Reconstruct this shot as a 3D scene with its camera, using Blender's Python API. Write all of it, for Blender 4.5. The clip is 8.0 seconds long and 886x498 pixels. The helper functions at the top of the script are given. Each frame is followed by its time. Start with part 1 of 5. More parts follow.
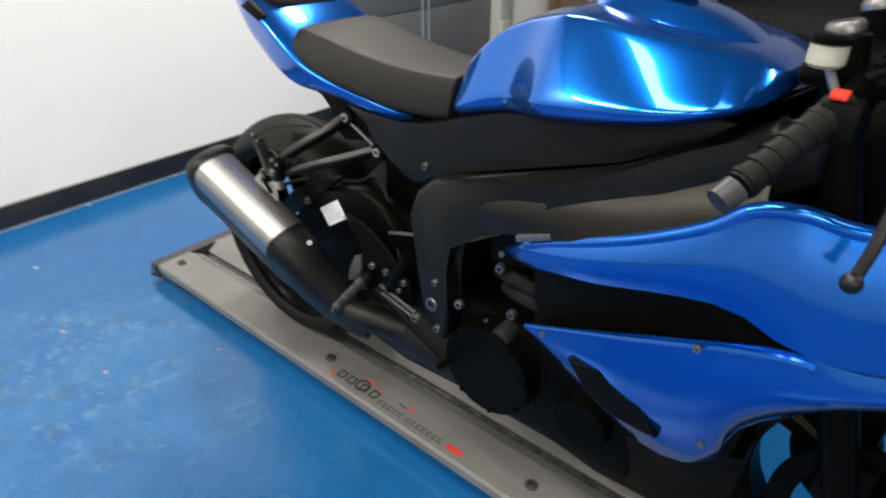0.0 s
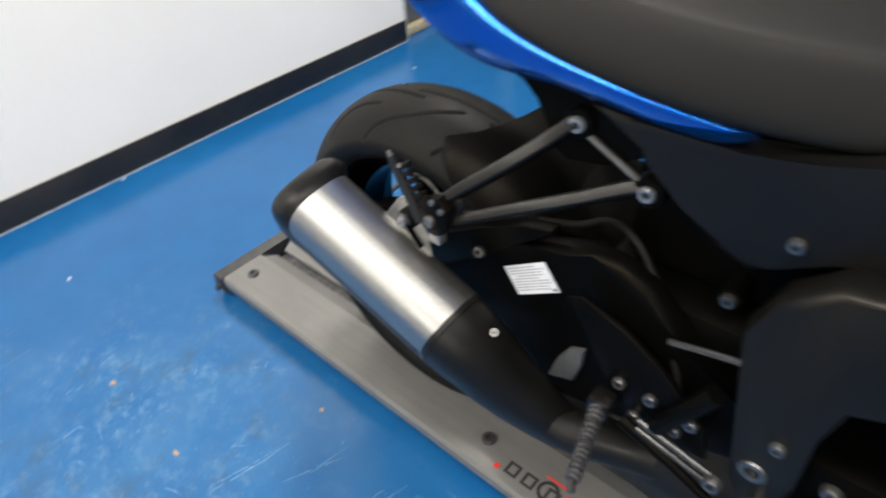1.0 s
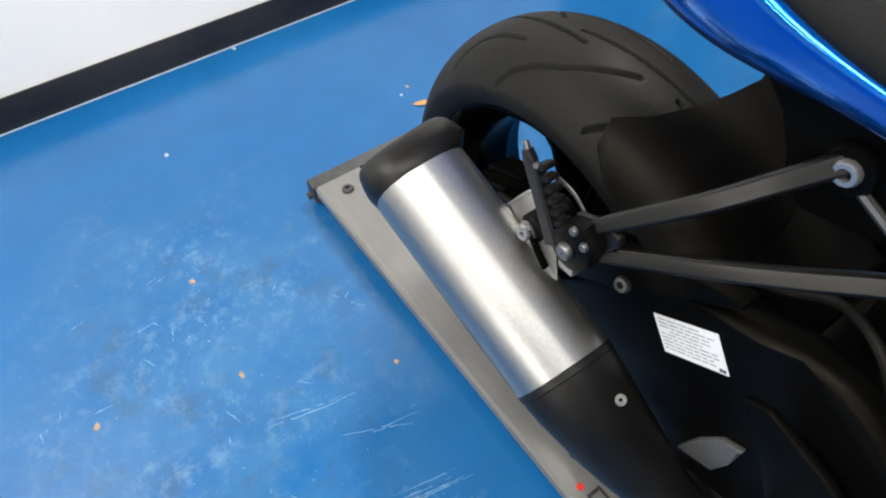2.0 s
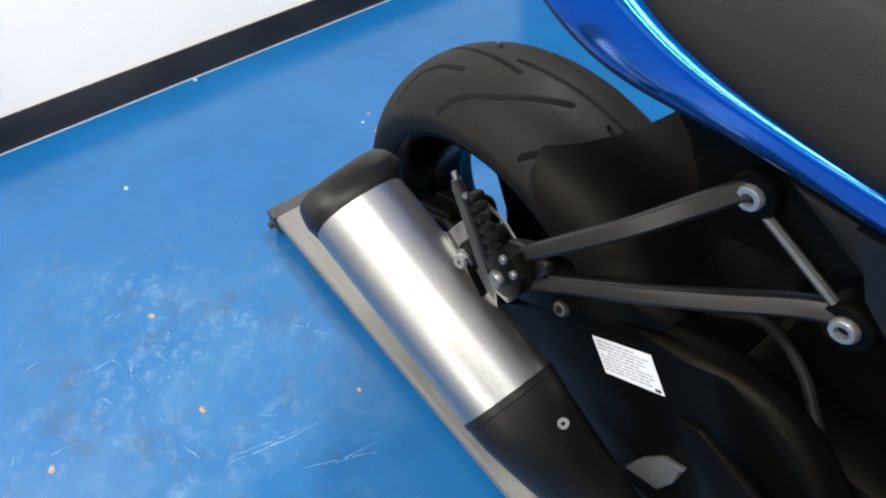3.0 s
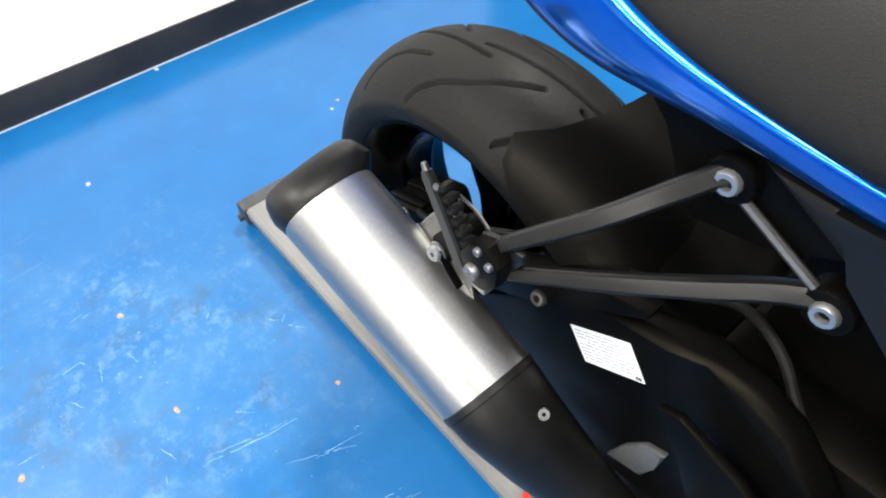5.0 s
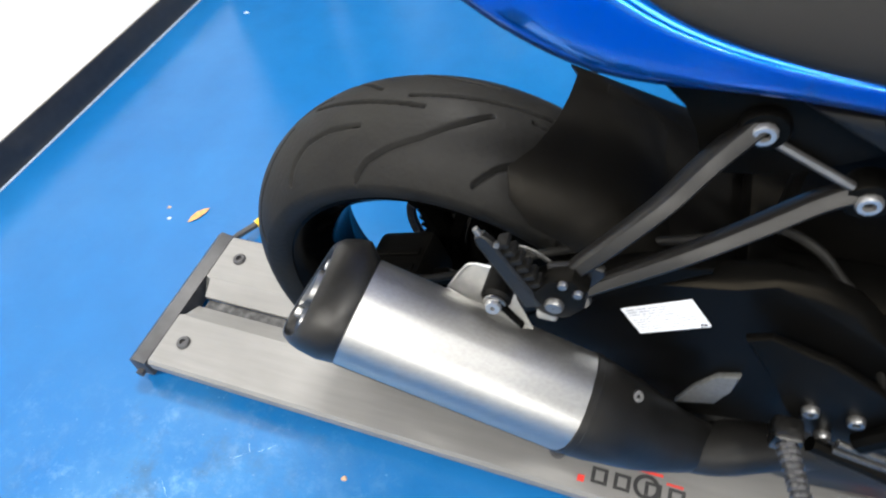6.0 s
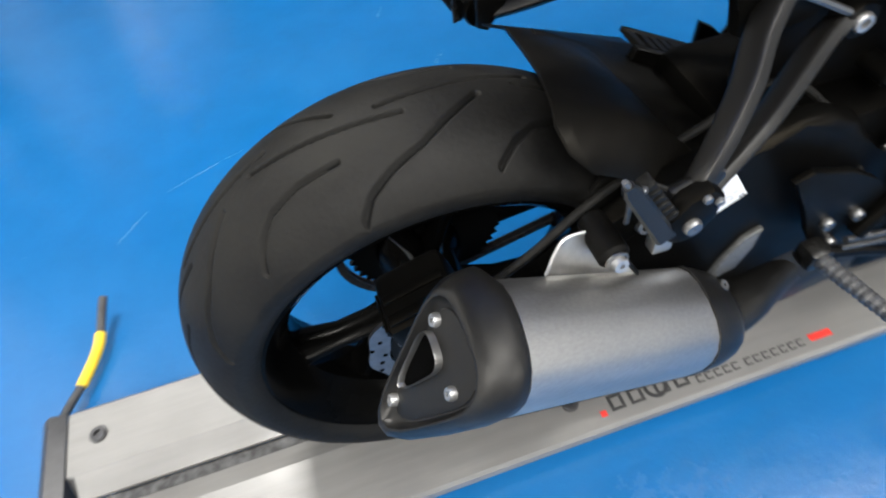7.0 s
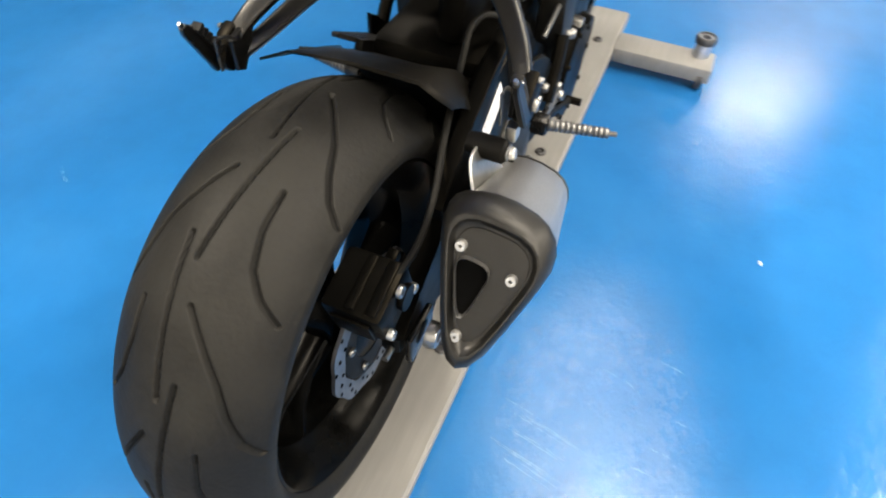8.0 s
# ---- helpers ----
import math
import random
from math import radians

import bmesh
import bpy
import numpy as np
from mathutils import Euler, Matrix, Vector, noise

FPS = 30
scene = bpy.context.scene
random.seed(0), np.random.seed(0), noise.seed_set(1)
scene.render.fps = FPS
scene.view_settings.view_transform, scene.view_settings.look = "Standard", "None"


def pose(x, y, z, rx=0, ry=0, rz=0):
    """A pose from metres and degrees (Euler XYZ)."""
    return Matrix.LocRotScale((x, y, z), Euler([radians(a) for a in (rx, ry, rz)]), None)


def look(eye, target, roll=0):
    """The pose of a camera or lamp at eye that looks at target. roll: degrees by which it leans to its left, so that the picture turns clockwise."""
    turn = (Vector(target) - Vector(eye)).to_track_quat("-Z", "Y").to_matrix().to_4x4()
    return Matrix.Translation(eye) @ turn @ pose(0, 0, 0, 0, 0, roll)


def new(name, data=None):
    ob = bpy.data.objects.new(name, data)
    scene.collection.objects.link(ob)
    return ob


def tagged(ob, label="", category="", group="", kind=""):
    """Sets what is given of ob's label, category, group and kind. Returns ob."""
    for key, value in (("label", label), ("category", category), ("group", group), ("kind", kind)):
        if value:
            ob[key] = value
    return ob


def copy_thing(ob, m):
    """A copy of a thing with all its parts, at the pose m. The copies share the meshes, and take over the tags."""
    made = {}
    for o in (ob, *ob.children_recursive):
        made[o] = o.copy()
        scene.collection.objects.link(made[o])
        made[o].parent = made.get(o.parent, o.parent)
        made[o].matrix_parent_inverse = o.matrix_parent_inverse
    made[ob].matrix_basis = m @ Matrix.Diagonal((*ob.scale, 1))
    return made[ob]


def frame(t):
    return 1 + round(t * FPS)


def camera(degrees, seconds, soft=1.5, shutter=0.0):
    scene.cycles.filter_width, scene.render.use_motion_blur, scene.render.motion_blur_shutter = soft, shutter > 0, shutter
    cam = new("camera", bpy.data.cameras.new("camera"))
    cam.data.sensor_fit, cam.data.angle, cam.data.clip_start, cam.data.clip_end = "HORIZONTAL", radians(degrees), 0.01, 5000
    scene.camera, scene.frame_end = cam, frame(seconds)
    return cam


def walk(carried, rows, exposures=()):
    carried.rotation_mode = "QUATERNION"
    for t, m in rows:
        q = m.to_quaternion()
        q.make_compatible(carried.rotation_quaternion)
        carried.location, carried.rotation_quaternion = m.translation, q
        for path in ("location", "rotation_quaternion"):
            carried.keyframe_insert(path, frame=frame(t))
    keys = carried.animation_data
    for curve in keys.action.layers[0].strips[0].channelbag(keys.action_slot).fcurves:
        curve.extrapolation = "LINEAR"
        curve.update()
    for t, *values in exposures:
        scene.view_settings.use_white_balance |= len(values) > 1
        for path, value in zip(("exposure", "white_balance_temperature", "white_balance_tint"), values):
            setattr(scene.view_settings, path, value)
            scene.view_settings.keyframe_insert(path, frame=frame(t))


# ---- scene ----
cam = camera(71.9, 8.0, soft=2.0, shutter=0.35)
PATH = [
    (0, (1.242, -0.916, 1.194), (0.134, 0.408, 0.186), 0.1),
    (0.2, (1.129, -0.883, 1.183), (0.133, 0.499, 0.135), 4.1),
    (0.4, (0.97, -0.807, 1.159), (-0.05, 0.55, 0.102), 2.4),
    (0.5, (0.888, -0.779, 1.151), (-0.147, 0.552, 0.075), -0.0),
    (0.7, (0.746, -0.715, 1.14), (-0.317, 0.517, -0.022), -5.6),
    (1, (0.592, -0.623, 1.117), (-0.488, 0.47, -0.164), -5.1),
    (1.2, (0.511, -0.583, 1.101), (-0.612, 0.319, -0.286), -4.0),
    (2.3, (0.392, -0.443, 1.073), (-0.717, 0.209, -0.458), -5.4),
    (2.5, (0.397, -0.436, 1.077), (-0.718, 0.253, -0.433), -5.2),
    (3, (0.416, -0.433, 1.081), (-0.694, 0.314, -0.406), -4.7),
    (3.5, (0.419, -0.438, 1.085), (-0.679, 0.337, -0.396), -3.9),
    (4, (0.421, -0.436, 1.084), (-0.672, 0.341, -0.4), -4.5),
    (4.2, (0.421, -0.432, 1.084), (-0.665, 0.353, -0.401), -4.1),
    (5.3, (0.377, -0.418, 1.071), (-0.599, 0.389, -0.477), -3.5),
    (5.5, (0.338, -0.434, 1.075), (-0.565, 0.513, -0.438), -1.3),
    (5.8, (0.271, -0.479, 1.096), (-0.46, 0.635, -0.396), -8.3),
    (6, (0.219, -0.502, 1.115), (-0.362, 0.627, -0.429), -10.3),
    (6.2, (0.169, -0.509, 1.109), (-0.328, 0.636, -0.453), -10.6),
    (6.5, (0.053, -0.518, 1.105), (-0.15, 0.789, -0.395), -10.9),
    (6.8, (-0.047, -0.478, 1.086), (0.024, 0.791, -0.458), -9.5),
    (7, (-0.107, -0.457, 1.072), (0.174, 0.721, -0.519), -6.2),
    (7.2, (-0.184, -0.435, 1.063), (0.426, 0.685, -0.478), -1.9),
    (7.5, (-0.313, -0.407, 1.095), (0.673, 0.394, -0.45), 1.6),
    (7.7, (-0.374, -0.4, 1.095), (0.721, 0.278, -0.435), 2.8),
    (8, (-0.44, -0.333, 1.086), (0.807, 0.139, -0.404), 3.2),
]
# seconds, stops, kelvin, tint
EXPOSE = [(0.0, -0.4, 6800, 10), (1.0, -0.36, 6700, 10), (2.4, -0.2, 6450, 10), (4.2, 0.08, 6450, 10), (5.5, 0.42, 6450, 10), (6.8, 0.22, 6250, 10), (7.4, 0.58, 7000, 10), (8.0, 0.74, 7500, 10)]
walk(cam, [(t, look(eye, target, roll)) for t, eye, target, roll in PATH], EXPOSE)

# ---- light ----
world = bpy.data.worlds.new("world")
scene.world = world
world.use_nodes = True
world.node_tree.nodes["Background"].inputs[0].default_value = (0.75, 0.85, 1.0, 1)
world.node_tree.nodes["Background"].inputs[1].default_value = 0.15

CEILING = 3.0
# out-of-view ceiling fixtures: x, y, length along x, width, watts
FIXTURES = [
    # placed from the reflections on tank and muffler
    (0.7, -0.95, 1.3, 0.50, 35),
    # three added fill lights for the white wall and the bike's side
    (0.2, -2.1, 1.25, 0.30, 30),
    (-0.65, 1.2, 0.8, 0.25, 95),
    (-1.0, -1.9, 0.9, 0.30, 62),
    # two placed from the reflections on floor and muffler
    (2.1, -0.5, 1.25, 0.60, 6),
    (6.4, -1.45, 0.4, 1.1, 24),
    # three added fill lights for the floor and the far sides
    (4.0, -3.7, 1.25, 0.40, 85),
    (2.1, -3.3, 1.25, 0.60, 55),
    (3.4, 1.5, 1.25, 0.28, 70),
]
for lx, ly, ll, lw, watts in FIXTURES:
    lamp = bpy.data.lights.new("ceiling_and_fill_lamp", "AREA")
    lamp.shape, lamp.size, lamp.size_y, lamp.energy = "RECTANGLE", ll - 0.06, lw - 0.05, watts
    lamp.color = (1.0, 0.97, 0.92)
    new("ceiling_and_fill_lamp", lamp).matrix_world = pose(lx, ly, CEILING - 0.105)


# ---- materials ----
def mat(name, color, rough=0.5, metal=0.0, grain=60.0, vary=0.15, bump=0.0, rvary=0.1, coat=0.0, stretch=(1, 1, 1),
        stain=None, stain_amount=0.0, stain_scale=3.0, spec=0.5, tint=(1.0, 0.98, 0.94)):
    """A surface with a fine grain, a coarse stain and uneven gloss."""
    m = bpy.data.materials.new(name)
    m.use_nodes = True
    nt = m.node_tree
    n, l = nt.nodes, nt.links
    b = n["Principled BSDF"]
    tc = n.new("ShaderNodeTexCoord")
    mp = n.new("ShaderNodeMapping")
    mp.inputs["Scale"].default_value = stretch
    l.new(tc.outputs["Object"], mp.inputs[0])
    fine = n.new("ShaderNodeTexNoise")
    fine.inputs["Scale"].default_value, fine.inputs["Detail"].default_value = grain, 4
    l.new(mp.outputs[0], fine.inputs["Vector"])
    big = n.new("ShaderNodeTexNoise")
    big.inputs["Scale"].default_value, big.inputs["Detail"].default_value = stain_scale, 6
    l.new(tc.outputs["Object"], big.inputs["Vector"])
    ramp = n.new("ShaderNodeMapRange")
    ramp.inputs[1].default_value, ramp.inputs[2].default_value = 0.3, 0.7
    ramp.inputs[3].default_value, ramp.inputs[4].default_value = 1 - vary, 1 + vary
    l.new(fine.outputs[0], ramp.inputs[0])
    mul = n.new("ShaderNodeMix")
    mul.data_type, mul.blend_type = "RGBA", "MULTIPLY"
    mul.inputs[0].default_value = 1.0
    mul.inputs[6].default_value = (*color, 1)
    l.new(ramp.outputs[0], mul.inputs[7])
    last = mul.outputs[2]
    if stain:
        sr = n.new("ShaderNodeMapRange")
        sr.inputs[1].default_value, sr.inputs[2].default_value = 0.45, 0.75
        sr.inputs[3].default_value, sr.inputs[4].default_value = 0.0, stain_amount
        l.new(big.outputs[0], sr.inputs[0])
        mx = n.new("ShaderNodeMix")
        mx.data_type = "RGBA"
        l.new(sr.outputs[0], mx.inputs[0])
        l.new(last, mx.inputs[6])
        mx.inputs[7].default_value = (*stain, 1)
        last = mx.outputs[2]
    l.new(last, b.inputs["Base Color"])
    rr = n.new("ShaderNodeMapRange")
    rr.inputs[1].default_value, rr.inputs[2].default_value = 0.3, 0.7
    rr.inputs[3].default_value, rr.inputs[4].default_value = max(0.02, rough - rvary), min(1, rough + rvary)
    l.new(big.outputs[0], rr.inputs[0])
    l.new(rr.outputs[0], b.inputs["Roughness"])
    b.inputs["Metallic"].default_value = metal
    b.inputs["Specular IOR Level"].default_value = spec
    if max(color) < 0.02:
        b.inputs["Specular Tint"].default_value = (*tint, 1)
    if coat:
        b.inputs["Coat Weight"].default_value, b.inputs["Coat Roughness"].default_value = coat, 0.03
    if bump:
        bp = n.new("ShaderNodeBump")
        bp.inputs["Strength"].default_value, bp.inputs["Distance"].default_value = bump, 0.002
        l.new(fine.outputs[0], bp.inputs["Height"])
        l.new(bp.outputs[0], b.inputs["Normal"])
    return m


def wavy(m, scale, distance, strength=1.0, stretch=(1, 1, 1)):
    """Adds slow dents and waves, which break up what the surface mirrors."""
    n, l = m.node_tree.nodes, m.node_tree.links
    b = n["Principled BSDF"]
    tc = n.new("ShaderNodeTexCoord")
    mp = n.new("ShaderNodeMapping")
    mp.inputs["Scale"].default_value = stretch
    l.new(tc.outputs["Object"], mp.inputs[0])
    t = n.new("ShaderNodeTexNoise")
    t.inputs["Scale"].default_value, t.inputs["Detail"].default_value = scale, 0.4
    l.new(mp.outputs[0], t.inputs["Vector"])
    bp = n.new("ShaderNodeBump")
    bp.inputs["Strength"].default_value, bp.inputs["Distance"].default_value = strength, distance
    l.new(t.outputs[0], bp.inputs["Height"])
    if b.inputs["Normal"].links:
        l.new(b.inputs["Normal"].links[0].from_socket, bp.inputs["Normal"])
    l.new(bp.outputs[0], b.inputs["Normal"])
    return m


def floor_material():
    """Blue epoxy paint, glossy, scuffed white and greyed where bikes are rolled in and out."""
    m = mat("blue_floor_paint", (0.0055, 0.098, 0.282), 0.15, grain=9, vary=0.06, rvary=0.09, stain_scale=1.2, coat=0.0)
    nt = m.node_tree
    n, l = nt.nodes, nt.links
    b = n["Principled BSDF"]
    base = b.inputs["Base Color"].links[0].from_socket
    tc = n.new("ShaderNodeTexCoord")
    # the worn patch beside the rear wheel: a soft oval with a ragged rim
    mp = n.new("ShaderNodeMapping")
    mp.inputs["Location"].default_value = (0.42, 0.68, 0)
    mp.inputs["Scale"].default_value = (1.0, 1.25, 1)
    rag = n.new("ShaderNodeTexNoise")
    rag.inputs["Scale"].default_value, rag.inputs["Detail"].default_value = 3.5, 5
    l.new(tc.outputs["Object"], rag.inputs["Vector"])
    push = n.new("ShaderNodeVectorMath")
    push.operation = "MULTIPLY_ADD"
    push.inputs[1].default_value = (0.5, 0.5, 0)
    l.new(rag.outputs["Color"], push.inputs[0])
    l.new(tc.outputs["Object"], push.inputs[2])
    shift = n.new("ShaderNodeVectorMath")
    shift.operation = "SUBTRACT"
    shift.inputs[1].default_value = (0.25, 0.25, 0)
    l.new(push.outputs[0], shift.inputs[0])
    l.new(shift.outputs[0], mp.inputs[0])
    ln = n.new("ShaderNodeVectorMath")
    ln.operation = "LENGTH"
    l.new(mp.outputs[0], ln.inputs[0])
    patch = n.new("ShaderNodeMapRange")
    patch.inputs[1].default_value, patch.inputs[2].default_value = 0.66, 0.28
    patch.inputs[3].default_value, patch.inputs[4].default_value = 0.0, 1.0
    l.new(ln.outputs["Value"], patch.inputs[0])

    def noise_mask(scale, detail, lo, hi, rough=0.6, stretch=(1, 1, 1), turn=0.0):
        mm = n.new("ShaderNodeMapping")
        mm.inputs["Scale"].default_value = stretch
        mm.inputs["Rotation"].default_value = (0, 0, turn)
        l.new(tc.outputs["Object"], mm.inputs[0])
        t = n.new("ShaderNodeTexNoise")
        t.inputs["Scale"].default_value, t.inputs["Detail"].default_value, t.inputs["Roughness"].default_value = scale, detail, rough
        l.new(mm.outputs[0], t.inputs["Vector"])
        r = n.new("ShaderNodeMapRange")
        r.inputs[1].default_value, r.inputs[2].default_value = lo, hi
        l.new(t.outputs[0], r.inputs[0])
        return r.outputs[0]

    def times(a, c):
        t = n.new("ShaderNodeMath")
        t.operation = "MULTIPLY"
        for k, v in enumerate((a, c)):
            if isinstance(v, float):
                t.inputs[k].default_value = v
            else:
                l.new(v, t.inputs[k])
        return t.outputs[0]

    def over(under, color, mask):
        t = n.new("ShaderNodeMix")
        t.data_type = "RGBA"
        l.new(mask, t.inputs[0])
        l.new(under, t.inputs[6])
        t.inputs[7].default_value = (*color, 1)
        return t.outputs[2]

    film = times(times(noise_mask(6, 7, 0.34, 0.62, 0.65), patch.outputs[0]), 0.52)
    base = over(base, (0.050, 0.165, 0.32), film)
    grime = times(times(noise_mask(9, 8, 0.50, 0.66, 0.7), patch.outputs[0]), 0.65)
    base = over(base, (0.030, 0.075, 0.135), grime)
    flakes = times(times(noise_mask(24, 9, 0.50, 0.66, 0.75), noise_mask(5, 5, 0.40, 0.58)), patch.outputs[0])
    base = over(base, (0.20, 0.35, 0.50), times(flakes, 0.34))
    specks = times(noise_mask(85, 6, 0.66, 0.72, 0.6), patch.outputs[0])
    base = over(base, (0.27, 0.42, 0.56), times(specks, 0.5))
    dots = times(noise_mask(70, 5, 0.68, 0.73, 0.6, (1, 1, 1), 1.1), patch.outputs[0])
    base = over(base, (0.012, 0.03, 0.06), times(dots, 0.7))
    strokes = times(noise_mask(60, 5, 0.62, 0.72, 0.6, (1, 0.12, 1), 0.5), noise_mask(4, 3, 0.5, 0.62))
    base = over(base, (0.26, 0.41, 0.56), times(times(strokes, patch.outputs[0]), 0.5))
    far = times(noise_mask(26, 8, 0.66, 0.74, 0.7), noise_mask(2.3, 4, 0.48, 0.6))
    base = over(base, (0.22, 0.38, 0.56), times(far, 0.4))
    dust = times(noise_mask(1.7, 5, 0.45, 0.75), 0.22)
    base = over(base, (0.035, 0.19, 0.43), dust)
    l.new(base, b.inputs["Base Color"])
    # duller where the paint is worn, and on a scuffed oval beside the track
    scuff_at = n.new("ShaderNodeMapping")
    scuff_at.inputs["Location"].default_value = (-0.27 * 3.0, 0.42 * 3.0, 0)
    scuff_at.inputs["Scale"].default_value = (3.0, 3.0, 1)
    l.new(tc.outputs["Object"], scuff_at.inputs[0])
    away = n.new("ShaderNodeVectorMath")
    away.operation = "LENGTH"
    l.new(scuff_at.outputs[0], away.inputs[0])
    scuff = n.new("ShaderNodeMapRange")
    scuff.interpolation_type = "SMOOTHSTEP"
    scuff.inputs[1].default_value, scuff.inputs[2].default_value = 1.0, 0.1
    scuff.inputs[3].default_value, scuff.inputs[4].default_value = 0.0, 0.2
    l.new(away.outputs["Value"], scuff.inputs[0])
    dull = n.new("ShaderNodeMath")
    dull.operation = "ADD"
    l.new(times(scuff.outputs[0], noise_mask(40, 8, 0.35, 0.6, 0.7)), dull.inputs[0])
    l.new(times(film, 0.16), dull.inputs[1])
    gloss = n.new("ShaderNodeMath")
    gloss.operation = "ADD"
    l.new(b.inputs["Roughness"].links[0].from_socket, gloss.inputs[0])
    l.new(dull.outputs[0], gloss.inputs[1])
    l.new(gloss.outputs[0], b.inputs["Roughness"])
    bp = n.new("ShaderNodeBump")
    bp.inputs["Strength"].default_value, bp.inputs["Distance"].default_value = 0.28, 0.006
    t = n.new("ShaderNodeTexNoise")
    t.inputs["Scale"].default_value, t.inputs["Detail"].default_value, t.inputs["Roughness"].default_value = 14, 8, 0.66
    l.new(tc.outputs["Object"], t.inputs["Vector"])
    l.new(t.outputs[0], bp.inputs["Height"])
    l.new(bp.outputs[0], b.inputs["Normal"])
    return m


FLOOR = floor_material()
WALL = mat("white_wall_paint", (0.95, 0.92, 0.87), 0.6, grain=180, vary=0.02, bump=0.06, stain=(0.78, 0.77, 0.74), stain_amount=0.25, stain_scale=1.5)
WALLGREY = mat("unseen_wall_grey", (0.58, 0.58, 0.57), 0.6, grain=90, vary=0.05, bump=0.08)
CEIL = mat("unseen_ceiling_grey", (0.30, 0.30, 0.29), 0.85, grain=120, vary=0.04, bump=0.1)
BASE = mat("black_vinyl_base", (0.012, 0.012, 0.014), 0.45, grain=40, vary=0.3, stain=(0.05, 0.05, 0.05), stain_amount=0.3)
DOORGREY = mat("grey_door_paint", (0.13, 0.135, 0.135), 0.5, grain=30, vary=0.08, stain=(0.09, 0.09, 0.085), stain_amount=0.4, stain_scale=2)
TAN = mat("tan_weather_strip", (0.42, 0.36, 0.24), 0.7, grain=50, vary=0.25, bump=0.3, stain=(0.22, 0.18, 0.12), stain_amount=0.6, stain_scale=12)
CREAM = mat("cream_post_paint", (0.55, 0.54, 0.48), 0.5, grain=40, vary=0.1, stain=(0.3, 0.28, 0.22), stain_amount=0.4, stain_scale=8)
WOOD = mat("brown_wood", (0.16, 0.10, 0.055), 0.6, grain=30, vary=0.3, stretch=(1, 1, 0.1), bump=0.2)
ALU = mat("ladder_aluminium", (0.72, 0.72, 0.70), 0.38, 1.0, grain=150, vary=0.06)
SHELFDARK = mat("dark_shelving_paint", (0.02, 0.02, 0.022), 0.5, grain=20, vary=0.3)
BLUE = wavy(mat("metallic_blue_paint", (0.0, 0.125, 0.55), 0.17, 0.85, grain=900, vary=0.15, coat=0.7, rvary=0.03, spec=0.1), 5, 0.0012)
DECAL = mat("silver_badge", (0.16, 0.16, 0.16), 0.35, 0.6)
PLASTIC = mat("black_plastic", (0.0026, 0.0024, 0.0020), 0.5, grain=350, vary=0.2, bump=0.12, stain=(0.0042, 0.004, 0.0038), stain_amount=0.5, stain_scale=7, spec=0.09)
HUGBLACK = mat("greyed_black_plastic", (0.0028, 0.0026, 0.0022), 0.46, grain=300, vary=0.2, bump=0.1, stain=(0.006, 0.0057, 0.0052), stain_amount=0.5, stain_scale=8, spec=0.11, tint=(1.0, 0.92, 0.78))
SATIN = mat("satin_black_metal", (0.0017, 0.0017, 0.0016), 0.4, grain=200, vary=0.2, bump=0.03, stain=(0.004, 0.0039, 0.0036), stain_amount=0.4, stain_scale=9, spec=0.07, tint=(1.0, 0.86, 0.64))
ARMGREY = mat("dark_anodised_arm", (0.006, 0.0058, 0.0055), 0.34, 0.1, grain=300, vary=0.15, bump=0.03, spec=0.40)
COVERBLACK = mat("grained_black_cover", (0.0042, 0.0041, 0.0038), 0.45, grain=500, vary=0.2, bump=0.12, stain=(0.008, 0.0078, 0.0072), stain_amount=0.4, stain_scale=6, spec=0.30)
PEGSTEEL = mat("worn_peg_alloy", (0.10, 0.098, 0.093), 0.34, 0.8, grain=200, vary=0.25)
LUGGREY = mat("bare_grey_casting", (0.11, 0.11, 0.105), 0.5, 0.4, grain=200, vary=0.15, bump=0.1)
RUBBER = mat("tyre_rubber", (0.0048, 0.0047, 0.0043), 0.62, grain=160, vary=0.35, bump=0.3, stain=(0.0122, 0.0119, 0.0104), stain_amount=0.8, stain_scale=11, spec=0.18)
# darker copy of the tyre rubber, for the shade inside the grooves
GROOVE_SHADE = mat("groove_shade_rubber", (0.004, 0.004, 0.004), 0.8, grain=100, vary=0.2, spec=0.1)
VINYL = mat("seat_vinyl", (0.0046, 0.0045, 0.0043), 0.52, grain=1400, vary=0.2, bump=0.2, rvary=0.06, spec=0.28)
STEEL = wavy(mat("brushed_muffler_steel", (0.40, 0.393, 0.373), 0.40, 1.0, grain=70, vary=0.08, stretch=(0.25, 6, 6), bump=0.012, stain=(0.36, 0.352, 0.33), stain_amount=0.3, stain_scale=5, rvary=0.06), 11, 0.0022)
BRIGHT = mat("polished_bolt_steel", (0.42, 0.415, 0.40), 0.4, 0.85, grain=80, vary=0.1)
CHROME = mat("bolt_steel", (0.21, 0.207, 0.20), 0.36, 0.9, grain=80, vary=0.1)
ZINC = mat("zinc_bracket", (0.6, 0.6, 0.58), 0.42, 1.0, grain=90, vary=0.1)
HEATBLACK = mat("heat_black_paint", (0.0055, 0.0053, 0.005), 0.42, 0.0, grain=250, vary=0.2, bump=0.08, stain=(0.017, 0.0165, 0.015), stain_amount=0.5, stain_scale=10, spec=0.3)
# flat black that stands for the darkness inside holes
HOLEBLACK = mat("hole_black", (0.002, 0.002, 0.002), 0.95, spec=0.0)
ROTOR = mat("brake_rotor_steel", (0.17, 0.17, 0.175), 0.4, 0.9, grain=60, vary=0.2)
